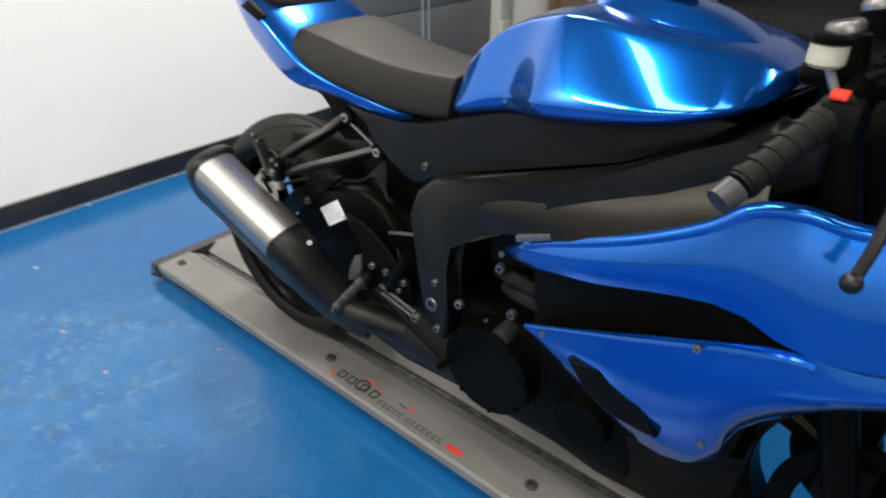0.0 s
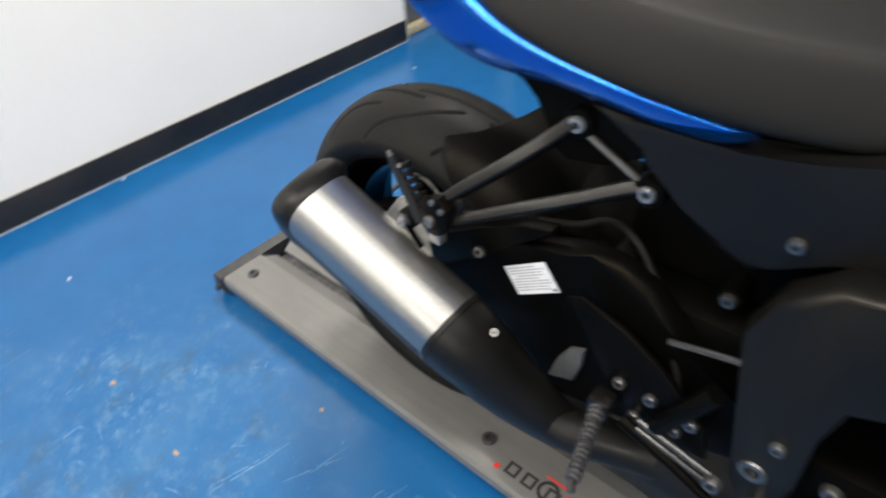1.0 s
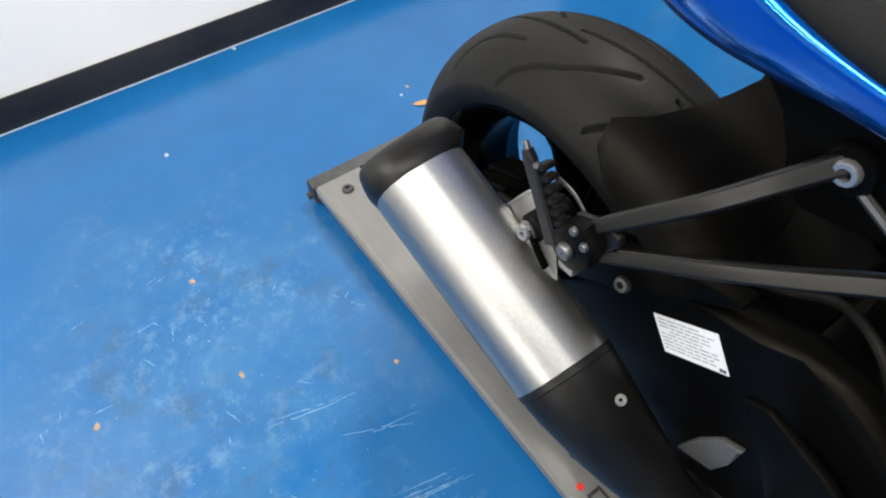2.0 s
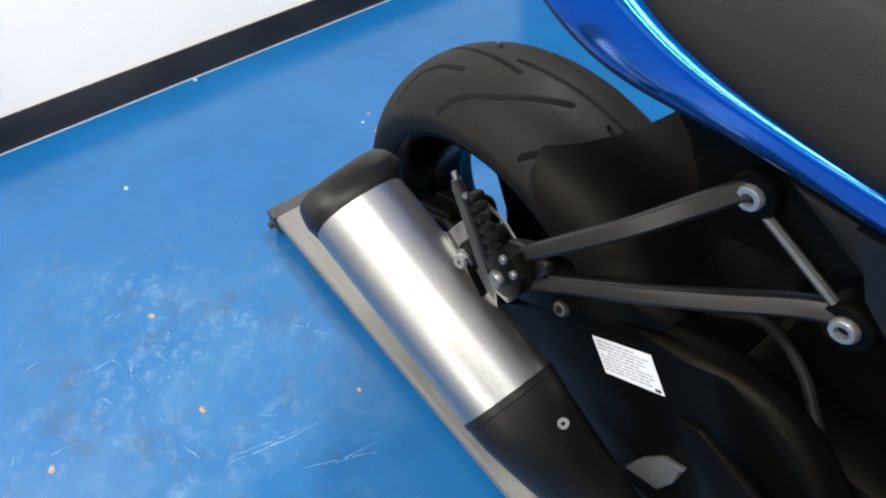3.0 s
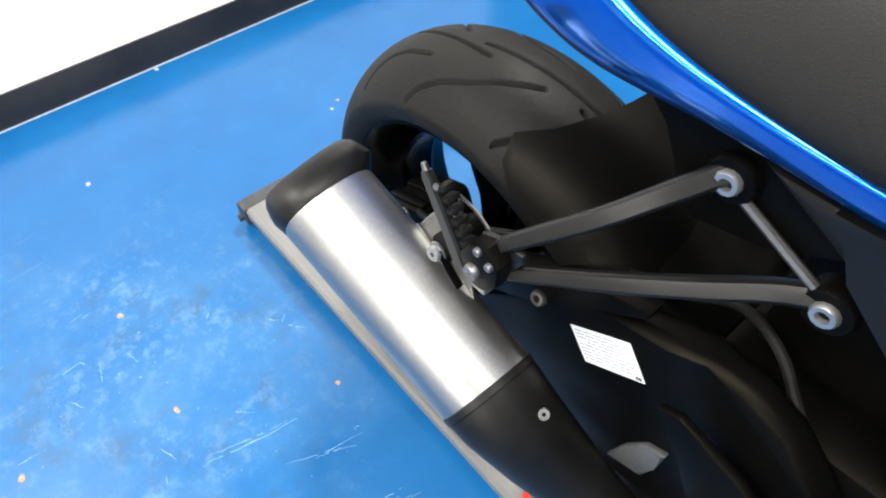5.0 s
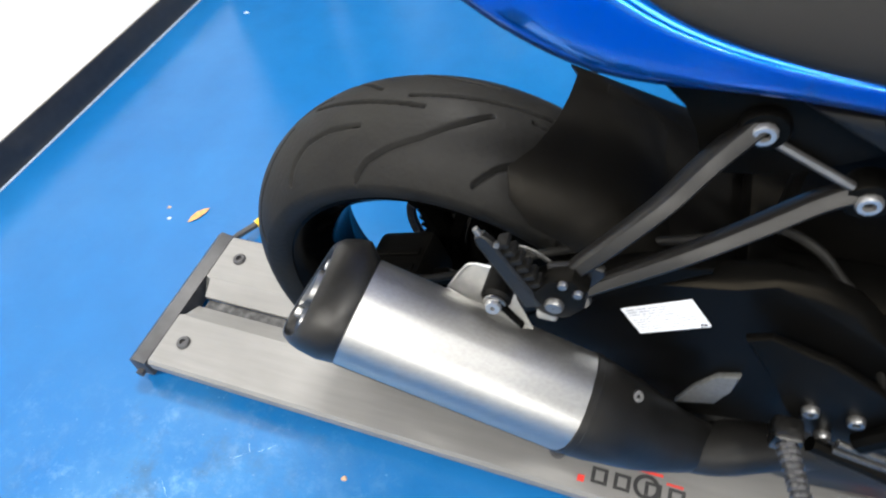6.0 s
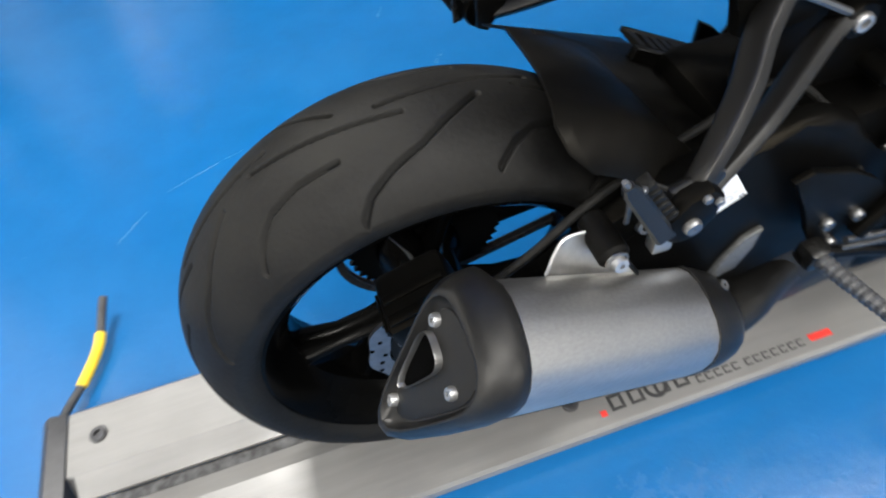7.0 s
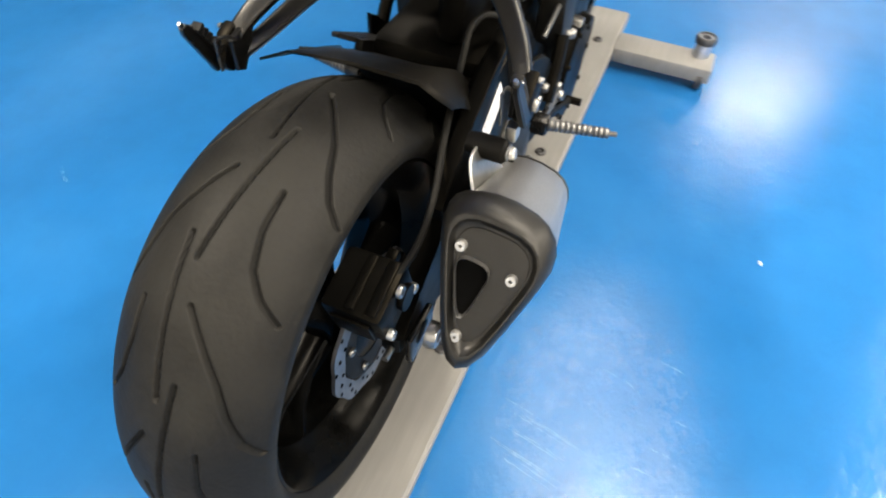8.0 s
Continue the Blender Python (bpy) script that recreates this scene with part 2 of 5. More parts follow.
RIM = mat("gloss_black_rim_paint", (0.0012, 0.0012, 0.0011), 0.2, grain=120, vary=0.2, stain=(0.003, 0.0029, 0.0027), stain_amount=0.4, stain_scale=12, spec=0.03)
SHIELD = mat("heat_shield_black", (0.0052, 0.005, 0.0046), 0.42, grain=350, vary=0.2, bump=0.08, stain=(0.009, 0.0087, 0.008), stain_amount=0.4, stain_scale=8, spec=0.28)
SPARBLACK = mat("satin_black_spar", (0.0056, 0.0053, 0.0047), 0.38, 0.1, grain=300, vary=0.15, bump=0.05, stain=(0.0095, 0.009, 0.008), stain_amount=0.4, stain_scale=6, spec=0.32, tint=(1.0, 0.94, 0.82))
TABSTEEL = mat("dull_tab_steel", (0.45, 0.445, 0.425), 0.42, 1.0, grain=90, vary=0.12)
DISC = mat("brake_disc_steel", (0.55, 0.57, 0.62), 0.35, 1.0, grain=60, vary=0.15)
DOLLY = mat("grey_dolly_paint", (0.18, 0.176, 0.167), 0.42, 0.1, grain=25, vary=0.08, stretch=(0.3, 3, 1), bump=0.04, stain=(0.13, 0.127, 0.12), stain_amount=0.6, stain_scale=5)
BARBLACK = mat("worn_black_steel", (0.03, 0.03, 0.032), 0.5, grain=60, vary=0.3, stain=(0.09, 0.09, 0.09), stain_amount=0.5, stain_scale=14)
TRACK = mat("dark_track", (0.025, 0.025, 0.025), 0.7, grain=90, vary=0.8, bump=0.5, stain=(0.2, 0.2, 0.2), stain_amount=0.5, stain_scale=40)
YELLOW = mat("yellow_lever_paint", (0.75, 0.5, 0.02), 0.4, grain=40, vary=0.1)
LABEL = mat("white_sticker", (0.82, 0.82, 0.82), 0.4, grain=60, vary=0.03)
INKGREY = mat("grey_print", (0.35, 0.35, 0.36), 0.5)
INKBLACK = mat("black_print", (0.02, 0.02, 0.02), 0.5)
INKRED = mat("red_print", (0.62, 0.03, 0.02), 0.5)
LEAF = mat("dry_leaf", (0.50, 0.26, 0.08), 0.7, grain=90, vary=0.3, bump=0.3)
CHIP = mat("brown_grit", (0.35, 0.24, 0.15), 0.8, grain=200, vary=0.4)
SCRATCH = mat("scratched_paint", (0.20, 0.36, 0.55), 0.6, grain=300, vary=0.3)
CHIPW = mat("pale_paint_chip", (0.34, 0.42, 0.52), 0.7, grain=200, vary=0.3)
REDBTN = mat("red_switch", (0.7, 0.04, 0.02), 0.4)
RESERVOIR = mat("clouded_reservoir_plastic", (0.45, 0.435, 0.35), 0.35, grain=30, vary=0.1)
GAUGE = mat("smoked_screen", (0.01, 0.012, 0.02), 0.1)
TUBEGLOW = bpy.data.materials.new("lamp_diffuser")
TUBEGLOW.use_nodes = True
TUBEGLOW.node_tree.nodes["Principled BSDF"].inputs["Emission Color"].default_value = (1, 0.97, 0.92, 1)
TUBEGLOW.node_tree.nodes["Principled BSDF"].inputs["Emission Strength"].default_value = 6.0
FIXTUREWHITE = mat("fixture_enamel", (0.8, 0.8, 0.8), 0.4)


# ---- building helpers ----
def finish(bm, name, material, angle=35.0, smooth=True):
    bmesh.ops.recalc_face_normals(bm, faces=bm.faces[:])
    me = bpy.data.meshes.new(name)
    bm.to_mesh(me)
    bm.free()
    me.materials.append(material)
    if smooth:
        me.polygons.foreach_set("use_smooth", [True] * len(me.polygons))
        me.set_sharp_from_angle(angle=radians(angle))
    return me


def thing(name, label, category, at=(0, 0, 0), group="", kind=""):
    e = new(name)
    e.empty_display_size = 0.05
    e.location = at
    return tagged(e, label, category, group, kind)


def part(name, bm, material, parent, label="", angle=35.0, subsurf=0):
    """Links a bmesh, given in world metres, as one mesh under a thing or a part."""
    ob = new(name, finish(bm, name, material, angle))
    top = parent
    shift = Vector((0, 0, 0))
    while top:
        shift += top.location
        top = top.parent
    ob.parent = parent
    ob.location = -shift
    if subsurf:
        s = ob.modifiers.new("smooth", "SUBSURF")
        s.levels = s.render_levels = subsurf
    return tagged(ob, label)


def solid(name, bm, material, label, category, kind="", group="", angle=35.0):
    return tagged(new(name, finish(bm, name, material, angle)), label, category, group, kind)


def box(x0, x1, y0, y1, z0, z1, bevel=0.0, bm=None):
    bm = bm or bmesh.new()
    made = bmesh.ops.create_cube(bm, size=1.0, matrix=Matrix.Translation(((x0 + x1) / 2, (y0 + y1) / 2, (z0 + z1) / 2)) @ Matrix.Diagonal((abs(x1 - x0), abs(y1 - y0), abs(z1 - z0), 1)))
    if bevel:
        edges = {e for v in made["verts"] for e in v.link_edges}
        bmesh.ops.bevel(bm, geom=list(edges), offset=bevel, segments=2, affect="EDGES", profile=0.5)
    return bm


def prism(poly, y0, y1, bevel=0.003, bm=None, place=None):
    """A plate: outline in x and z, from y0 to y1, with rounded edges."""
    own = bmesh.new()
    a = [own.verts.new((x, y0, z)) for x, z in poly]
    c = [own.verts.new((x, y1, z)) for x, z in poly]
    own.faces.new(a)
    own.faces.new(c[::-1])
    for i in range(len(poly)):
        j = (i + 1) % len(poly)
        own.faces.new((a[j], a[i], c[i], c[j]))
    if bevel:
        rim = [e for e in own.edges if len(e.link_faces) == 2 and sum(len(f.verts) == len(poly) for f in e.link_faces) >= (2 if len(poly) == 4 else 1)]
        bmesh.ops.bevel(own, geom=rim, offset=bevel, segments=2, affect="EDGES", profile=0.5)
    if place is not None:
        own.transform(place)
    return merge(bm, own)


def merge(bm, own):
    if bm is None:
        return own
    tmp = bpy.data.meshes.new("tmp")
    own.to_mesh(tmp)
    own.free()
    bm.from_mesh(tmp)
    bpy.data.meshes.remove(tmp)
    return bm


def spline(points, steps=6):
    """A smooth line through the points."""
    p = [Vector(q) for q in points]
    p = [2 * p[0] - p[1], *p, 2 * p[-1] - p[-2]]
    out = []
    for i in range(1, len(p) - 2):
        for k in range(steps):
            t = k / steps
            a, b, c, d = p[i - 1], p[i], p[i + 1], p[i + 2]
            out.append(0.5 * (2 * b + (c - a) * t + (2 * a - 5 * b + 4 * c - d) * t * t + (3 * b - a - 3 * c + d) * t ** 3))
    return [*out, p[-2]]


def loft(rings, bm=None, cap=True):
    bm = bm or bmesh.new()
    rows = [[bm.verts.new(v) for v in ring] for ring in rings]
    n = len(rows[0])
    for a, b in zip(rows, rows[1:]):
        for i in range(n):
            j = (i + 1) % n
            bm.faces.new((a[i], a[j], b[j], b[i]))
    if cap:
        bm.faces.new(rows[0][::-1])
        bm.faces.new(rows[-1])
    return bm


def sweep(points, radius, sides=10, flat=1.0, steps=6, up=(0, 0, 1), bm=None, smooth=True, square=1.0):
    """A rod along the points. radius: one, or one a point. flat: thickness over width."""
    line = spline(points, steps) if smooth else [Vector(p) for p in points]
    if isinstance(radius, (int, float)):
        radii = [radius] * len(line)
    else:
        radii = list(np.interp(np.linspace(0, 1, len(line)), np.linspace(0, 1, len(radius)), radius))
    rings = []
    for i, p in enumerate(line):
        d = (line[min(i + 1, len(line) - 1)] - line[max(i - 1, 0)]).normalized()
        side = d.cross(Vector(up))
        side = side.normalized() if side.length > 1e-4 else d.orthogonal().normalized()
        over = side.cross(d).normalized()
        rings.append([p + float(radii[i]) * (math.copysign(abs(math.cos(a)) ** square, math.cos(a)) * side * flat + math.copysign(abs(math.sin(a)) ** square, math.sin(a)) * over) for a in (2 * math.pi * k / sides for k in range(sides))])
    return loft(rings, bm)


def lathe(profile, center, axis="y", sides=48, bm=None, closed=False):
    """Turns (radius, along) round an axis through center."""
    bm = bm or bmesh.new()
    rows = []
    for r, h in profile:
        row = []
        for k in range(sides):
            a = 2 * math.pi * k / sides
            c, s = r * math.cos(a), r * math.sin(a)
            v = {"y": (c, h, s), "z": (c, s, h), "x": (h, c, s)}[axis]
            row.append(bm.verts.new(Vector(center) + Vector(v)))
        rows.append(row)
    pairs = list(zip(rows, rows[1:])) + ([(rows[-1], rows[0])] if closed else [])
    for a, b in pairs:
        for i in range(sides):
            j = (i + 1) % sides
            bm.faces.new((a[i], a[j], b[j], b[i]))
    if not closed:
        for row in (rows[0], rows[-1]):
            bm.faces.new(row)
    return bm


def stud(at, way, r, h, sides=12, hollow=0.45, bm=None):
    """A round bolt head with a socket, facing way."""
    prof = [(r, 0), (r, h * 0.6), (r * 0.85, h), (r * hollow, h), (r * hollow * 0.95, h * 0.05), (0.0005, h * 0.05)]
    own = bmesh.new()
    rings = [[Vector((q * math.cos(2 * math.pi * k / sides), q * math.sin(2 * math.pi * k / sides), z)) for k in range(sides)] for q, z in prof]
    loft(rings, own)
    own.transform(Matrix.Translation(at) @ Vector(way).normalized().to_track_quat("Z", "Y").to_matrix().to_4x4())
    return merge(bm, own)


def rounded(corners, n=7):
    """A closed outline through corners (a, b, radius), rounded."""
    out = []
    k = len(corners)
    for i in range(k):
        p, q, s = (Vector(corners[(i + d) % k][:2]) for d in (-1, 0, 1))
        r = corners[i][2]
        u, v = (p - q).normalized(), (s - q).normalized()
        half = u.angle(v) / 2
        back = min(r / math.tan(half), 0.49 * min((p - q).length, (s - q).length))
        a, b = q + u * back, q + v * back
        for j in range(n):
            t = j / (n - 1)
            out.append((1 - t) ** 2 * a + 2 * t * (1 - t) * q + t * t * b)
    return out


def sheet(top, low, bulge, thick, rows=8, cols=24, out=(0, -1, 0), bm=None):
    """A curved panel between two edges, with thickness."""
    bm = bm or bmesh.new()

    def along(pts):
        s = spline(pts, 8)
        d = np.r_[0, np.cumsum([(b - a).length for a, b in zip(s, s[1:])])]
        return [Vector([np.interp(t * d[-1], d, [q[k] for q in s]) for k in range(3)]) for t in np.linspace(0, 1, cols)]

    a, b, way = along(top), along(low), Vector(out)
    faces = []
    for side in (0, 1):
        grid = [[bm.verts.new(p.lerp(q, v) + way * (bulge * math.sin(math.pi * v) * math.sin(math.pi * (0.1 + 0.8 * i / (cols - 1))) - side * thick)) for i, (p, q) in enumerate(zip(a, b))] for v in np.linspace(0, 1, rows)]
        faces.append(grid)
        for r in range(rows - 1):
            for c in range(cols - 1):
                quad = (grid[r][c], grid[r][c + 1], grid[r + 1][c + 1], grid[r + 1][c])
                bm.faces.new(quad if side else quad[::-1])
    f, g = faces
    loop = [(0, c) for c in range(cols)] + [(r, cols - 1) for r in range(1, rows)] + [(rows - 1, c) for c in range(cols - 2, -1, -1)] + [(r, 0) for r in range(rows - 2, 0, -1)]
    for (r, c), (s, d) in zip(loop, loop[1:] + loop[:1]):
        bm.faces.new((f[r][c], f[s][d], g[s][d], g[r][c]))
    return bm


# ---- the room ----
ROOM = (-1.54, 7.5, -4.2, 5.2)  # x0, x1, y0, y1
X0, X1, Y0, Y1 = ROOM
solid("floor", box(-2.4, X1 + 0.3, Y0 - 0.3, Y1 + 0.3, -0.1, 0), FLOOR, "glossy blue painted concrete floor with scuffs", "floor", "structure")
# ceiling out of view, its grey chosen to limit bounce and reflections
solid("ceiling", box(-2.4, X1 + 0.3, Y0 - 0.3, Y1 + 0.3, CEILING, CEILING + 0.1), CEIL, "unseen grey ceiling, toned to hold back bounce light", "ceiling", "structure")
DOOR0, DOOR1 = 1.41, 3.03
w = box(X0 - 0.14, X0, Y0 - 0.1, DOOR0, 0, CEILING)
box(X0 - 0.14, X0, 3.2, Y1 + 0.1, 0, CEILING, bm=w)
box(X0 - 0.14, X0, DOOR0, 3.2, 2.45, CEILING, bm=w)
solid("wall_west", w, WALL, "white painted wall with a doorway", "wall", "structure")
# two walls out of view, added to close the room and shape reflections
solid("wall_east", box(X1, X1 + 0.14, Y0 - 0.1, Y1 + 0.1, 0, CEILING), WALLGREY, "unseen grey wall, toned to set bounce and reflections", "wall", "structure")
solid("wall_south", box(X0, X1, Y0 - 0.14, Y0, 0, CEILING), WALLGREY, "unseen grey wall, toned to set bounce and reflections", "wall", "structure")
solid("wall_north", box(X0, X1, Y1, Y1 + 0.14, 0, CEILING), WALL, "plain white wall behind dark shelving", "wall", "structure")
solid("baseboard", box(X0 + 0.0005, X0 + 0.009, Y0, DOOR0 + 0.002, 0, 0.1, 0.002), BASE, "black vinyl baseboard along the white wall", "baseboard", "structure")
solid("baseboard", box(X0 + 0.0005, X0 + 0.009, 3.2, Y1, 0, 0.1, 0.002), BASE, "black vinyl baseboard along the white wall", "baseboard", "structure")
# pale lip of old paint and dust under the baseboard
solid("trim", box(X0 + 0.0095, X0 + 0.016, Y0, DOOR0 + 0.002, 0, 0.003, 0.001), CHIPW, "pale dusty paint line along the baseboard", "trim", "structure")

door = thing("door_1", "closed grey overhead door with tan bottom seal", "door", (X0 - 0.09, 2.2, 0), kind="structure")
for k in range(5):
    part("door_panel", box(X0 - 0.10, X0 - 0.055, DOOR0 - 0.05, DOOR1 + 0.05, 0.045 + k * 0.49, 0.045 + k * 0.49 + 0.483, 0.006), DOORGREY, door)
part("bottom_seal", box(X0 - 0.105, X0 - 0.02, DOOR0 - 0.04, DOOR1 + 0.04, 0.0, 0.044, 0.008), TAN, door, "worn tan weather seal")
# two thin pale upright lines on the door, built as rods
for yy in (2.25, 2.31):
    part("pale_door_rod", sweep([(X0 - 0.045, yy, 0.3), (X0 - 0.045, yy, 2.2)], 0.008, 8, steps=1), ALU, door)
solid("trim", box(X0 - 0.145, X0 - 0.001, DOOR0 + 0.0005, DOOR0 + 0.02, 0, 2.45), CREAM, "cream painted door jamb", "door jamb", "structure")
post = thing("door_post", "cream door track post with a worn yellow foot", "post", (X0 - 0.02, 3.1, 0), kind="structure")
part("column", box(X0 - 0.14, X0 + 0.03, 3.03, 3.2, 0, 2.45, 0.006), CREAM, post)
part("guard", box(X0 + 0.031, X0 + 0.05, 3.02, 3.14, 0, 0.36, 0.004), CREAM, post)
part("base_plate", box(X0 + 0.0, X0 + 0.12, 2.96, 3.2, 0.0, 0.012, 0.002), YELLOW, post)

# ceiling fixtures, most of them added fill lights
for n, (lx, ly, ll, lw, watts) in enumerate(FIXTURES):
    fx = thing("ceiling_and_fill_light", "out-of-view white ceiling fixture, one of a set with added fill lights", "ceiling light", (lx, ly, CEILING), "ceiling lights")
    part("housing", box(lx - ll / 2, lx + ll / 2, ly - lw / 2, ly + lw / 2, CEILING - 0.07, CEILING - 0.001, 0.01), FIXTUREWHITE, fx)
    part("diffuser", box(lx - ll / 2 + 0.03, lx + ll / 2 - 0.03, ly - lw / 2 + 0.02, ly + lw / 2 - 0.02, CEILING - 0.1, CEILING - 0.071, 0.01), TUBEGLOW, fx)


# ---- things at the back of the room ----
def ladder(x, y):
    t = thing("step_ladder", "aluminium ladder standing folded by the doorway", "ladder", (x, y, 0))
    for dy in (0, 0.34):
        part("rail", box(x - 0.012, x + 0.03, y + dy - 0.035, y + dy + 0.035, 0, 1.9, 0.004), ALU, t)
    for k in range(6):
        part("rung", box(x - 0.01, x + 0.025, y + 0.036, y + 0.304, 0.12 + 0.3 * k, 0.15 + 0.3 * k, 0.004), ALU, t)
    for dy in (0.1, 0.24):
        part("rear_rail", box(x - 0.06, x - 0.03, y + dy - 0.02, y + dy + 0.02, 0, 1.8, 0.004), ALU, t)
    return t


ladder(-0.98, 3.42)
cb = thing("wooden_cabinet", "narrow dark brown wooden cabinet against the wall", "cabinet", (-1.3, 3.95, 0))
part("body", box(X0 + 0.02, -1.12, 3.72, 4.25, 0.06, 1.6, 0.006), WOOD, cb)
part("plinth", box(X0 + 0.03, -1.14, 3.74, 4.23, 0, 0.059), BASE, cb)
part("door", box(-1.119, -1.1, 3.735, 4.235, 0.09, 1.57, 0.004), WOOD, cb)


def shelf_unit(x, y):
    t = thing("storage_shelf", "stand-in shelf, coloured dark to fill an unclear dark background", "shelf", (x, y, 0), "dark shelves")
    for dx in (0, 1.15):
        for dy in (0, 0.42):
            part("upright", box(x + dx, x + dx + 0.04, y + dy, y + dy + 0.04, 0, 2.0, 0.003), SHELFDARK, t)
    for z in (0.15, 0.65, 1.15, 1.65, 1.95):
        part("shelf_board", box(x + 0.002, x + 1.188, y + 0.002, y + 0.458, z, z + 0.025, 0.003), SHELFDARK, t)
    part("back_panel", box(x + 0.01, x + 1.18, y + 0.461, y + 0.468, 0.1, 1.98), SHELFDARK, t)
    return t


# added shelving whose dark colour stands for the dim far background
shelf = shelf_unit(-0.6, 4.6)
for k in range(1, 6):
    copy_thing(shelf, Matrix.Translation((-0.6 + 1.25 * k, 4.6, 0)))


# ---- the dolly under the bike ----
DECK = 0.08
dolly = thing("motorcycle_dolly", "long grey steel motorcycle dolly under the wheels", "dolly", (0.5, 0, 0))
TAILX, HEADX = -0.665, 1.68


def plank(side):
    """One bent-steel half of the deck: outer lip, flat tread, slope down to the middle track."""
    t = 0.006
    top = [(0.172, 0.052), (0.172, DECK - 0.006), (0.166, DECK), (0.053, DECK), (0.048, DECK - 0.002), (0.013, DECK - 0.022)]
    low = [(0.168, 0.052), (0.166, DECK - 0.009), (0.163, DECK - t), (0.054, DECK - t), (0.049, DECK - t - 0.002), (0.013, DECK - 0.029)]
    ring = [(side * y, z) for y, z in top + low[::-1]]
    cut = [0.0 if abs(y) > 0.05 else 0.012 for y, z in ring]
    return loft([[(TAILX + c, y, z) for (y, z), c in zip(ring, cut)]] + [[(x, y, z) for y, z in ring] for x in (-0.6, 0, 0.6, 1.2, HEADX)])


right = part("deck_half", plank(-1), DOLLY, dolly, "grey tread with dark bolts and a printed mark", angle=20)
left = part("deck_half", plank(1), DOLLY, dolly, angle=20)
# dark mottled strip closing the slot between the treads
part("track", box(TAILX + 0.02, HEADX, -0.0125, 0.0125, DECK - 0.040, DECK - 0.031), TRACK, dolly, "dark track between the treads")
rng = random.Random(3)
for side, half in ((-1, right), (1, left)):
    for x in (-0.613, 0.165, 0.819, 1.45):
        part("bolt", stud((x, side * 0.112, DECK), (0, 0, 1), 0.0145, 0.007), BARBLACK, half)
# rear bar
part("rear_bar", prism([(-0.722, 0.018), (-0.676, 0.022), (-0.672, 0.074), (-0.700, 0.082), (-0.714, 0.07)], -0.176, 0.176, 0.004), BARBLACK, dolly, "worn black loading ramp edge")
for side in (-1, 1):
    part("hinge_pin", sweep([(-0.699, side * 0.16, 0.035), (-0.699, side * 0.186, 0.035)], 0.009, 10, steps=1), BARBLACK, dolly)
    part("hinge_arm", box(-0.70, -0.55, side * 0.164, side * 0.158, 0.024, 0.06, 0.003), BARBLACK, dolly)
lever = part("release_lever", sweep([(-0.705, 0.17, 0.036), (-0.698, 0.205, 0.032), (-0.675, 0.255, 0.026)], 0.008, 10), BARBLACK, dolly, "black foot lever with a yellow band")
part("yellow_band", sweep([(-0.675, 0.255, 0.026), (-0.655, 0.30, 0.027), (-0.642, 0.335, 0.030), (-0.637, 0.36, 0.034)], 0.0105, 10, bm=None), YELLOW, lever, "yellow painted band")
part("lever_tip", sweep([(-0.637, 0.36, 0.034), (-0.630, 0.40, 0.045), (-0.622, 0.432, 0.056)], 0.0085, 10), BARBLACK, lever)
# outrigger with its casters
arm = part("outrigger", box(1.425, 1.542, -0.478, -0.173, 0.032, DECK, 0.006), DOLLY, dolly, "grey outrigger arm with a caster")
part("caster_socket", lathe([(0.026, 0), (0.026, 0.055), (0.022, 0.062), (0.015, 0.062), (0.015, 0.02)], (1.508, -0.432, DECK), "z", 20), DISC, arm)
part("socket_ring", lathe([(0.031, 0.044), (0.033, 0.05), (0.033, 0.06), (0.03, 0.066), (0.024, 0.066), (0.024, 0.044)], (1.508, -0.432, DECK), "z", 20), BARBLACK, arm)
part("caster", lathe([(0.030, -0.011), (0.034, -0.009), (0.034, 0.009), (0.030, 0.011)], (1.452, -0.452, 0.034), "y", 20), BARBLACK, arm)
for x in (-0.5, 0.45, 1.3):
    for side in (-1, 1):
        part("caster", lathe([(0.022, -0.011), (0.025, -0.009), (0.025, 0.009), (0.022, 0.011)], (x, side * 0.12, 0.025), "y", 20), BARBLACK, dolly)
        part("caster_bracket", box(x - 0.02, x + 0.02, side * 0.12 - 0.016, side * 0.12 + 0.016, 0.0505, DECK - 0.0065), BARBLACK, dolly)
# printed mark on the right tread, as plain bars
Z = DECK + 0.0006


def mark(x0, x1, y0, y1, material, slant=0.0):
    part("printed_mark", prism([(0, 0), (x1 - x0, 0), (x1 - x0 + slant, y1 - y0), (slant, y1 - y0)], -0.0004, 0.0, 0, place=Matrix.Translation((x0, y0, Z)) @ Matrix.Rotation(radians(-90), 4, "X")), material, right)


mark(0.205, 0.216, -0.152, -0.141, INKRED)
for k in range(4):
    x = 0.226 + 0.036 * k + (0.012 if k > 1 else 0)
    mark(x, x + 0.026, -0.148, -0.143, INKBLACK)
    mark(x, x + 0.026, -0.126, -0.121, INKBLACK)
    mark(x, x + 0.006, -0.1425, -0.1265, INKBLACK)
    mark(x + 0.020, x + 0.026, -0.1425, -0.1265, INKBLACK)
part("printed_ring", lathe([(0.021, 0), (0.021, 0.0004), (0.0145, 0.0004), (0.0145, 0)], (0.313, -0.131, Z + 0.0004), "z", 28, closed=True), INKBLACK, right)
mark(0.294, 0.336, -0.108, -0.104, INKRED)
mark(0.342, 0.368, -0.118, -0.1145, INKRED)
mark(0.43, 0.455, -0.120, -0.116, INKBLACK)
mark(0.46, 0.485, -0.116, -0.112, INKRED)
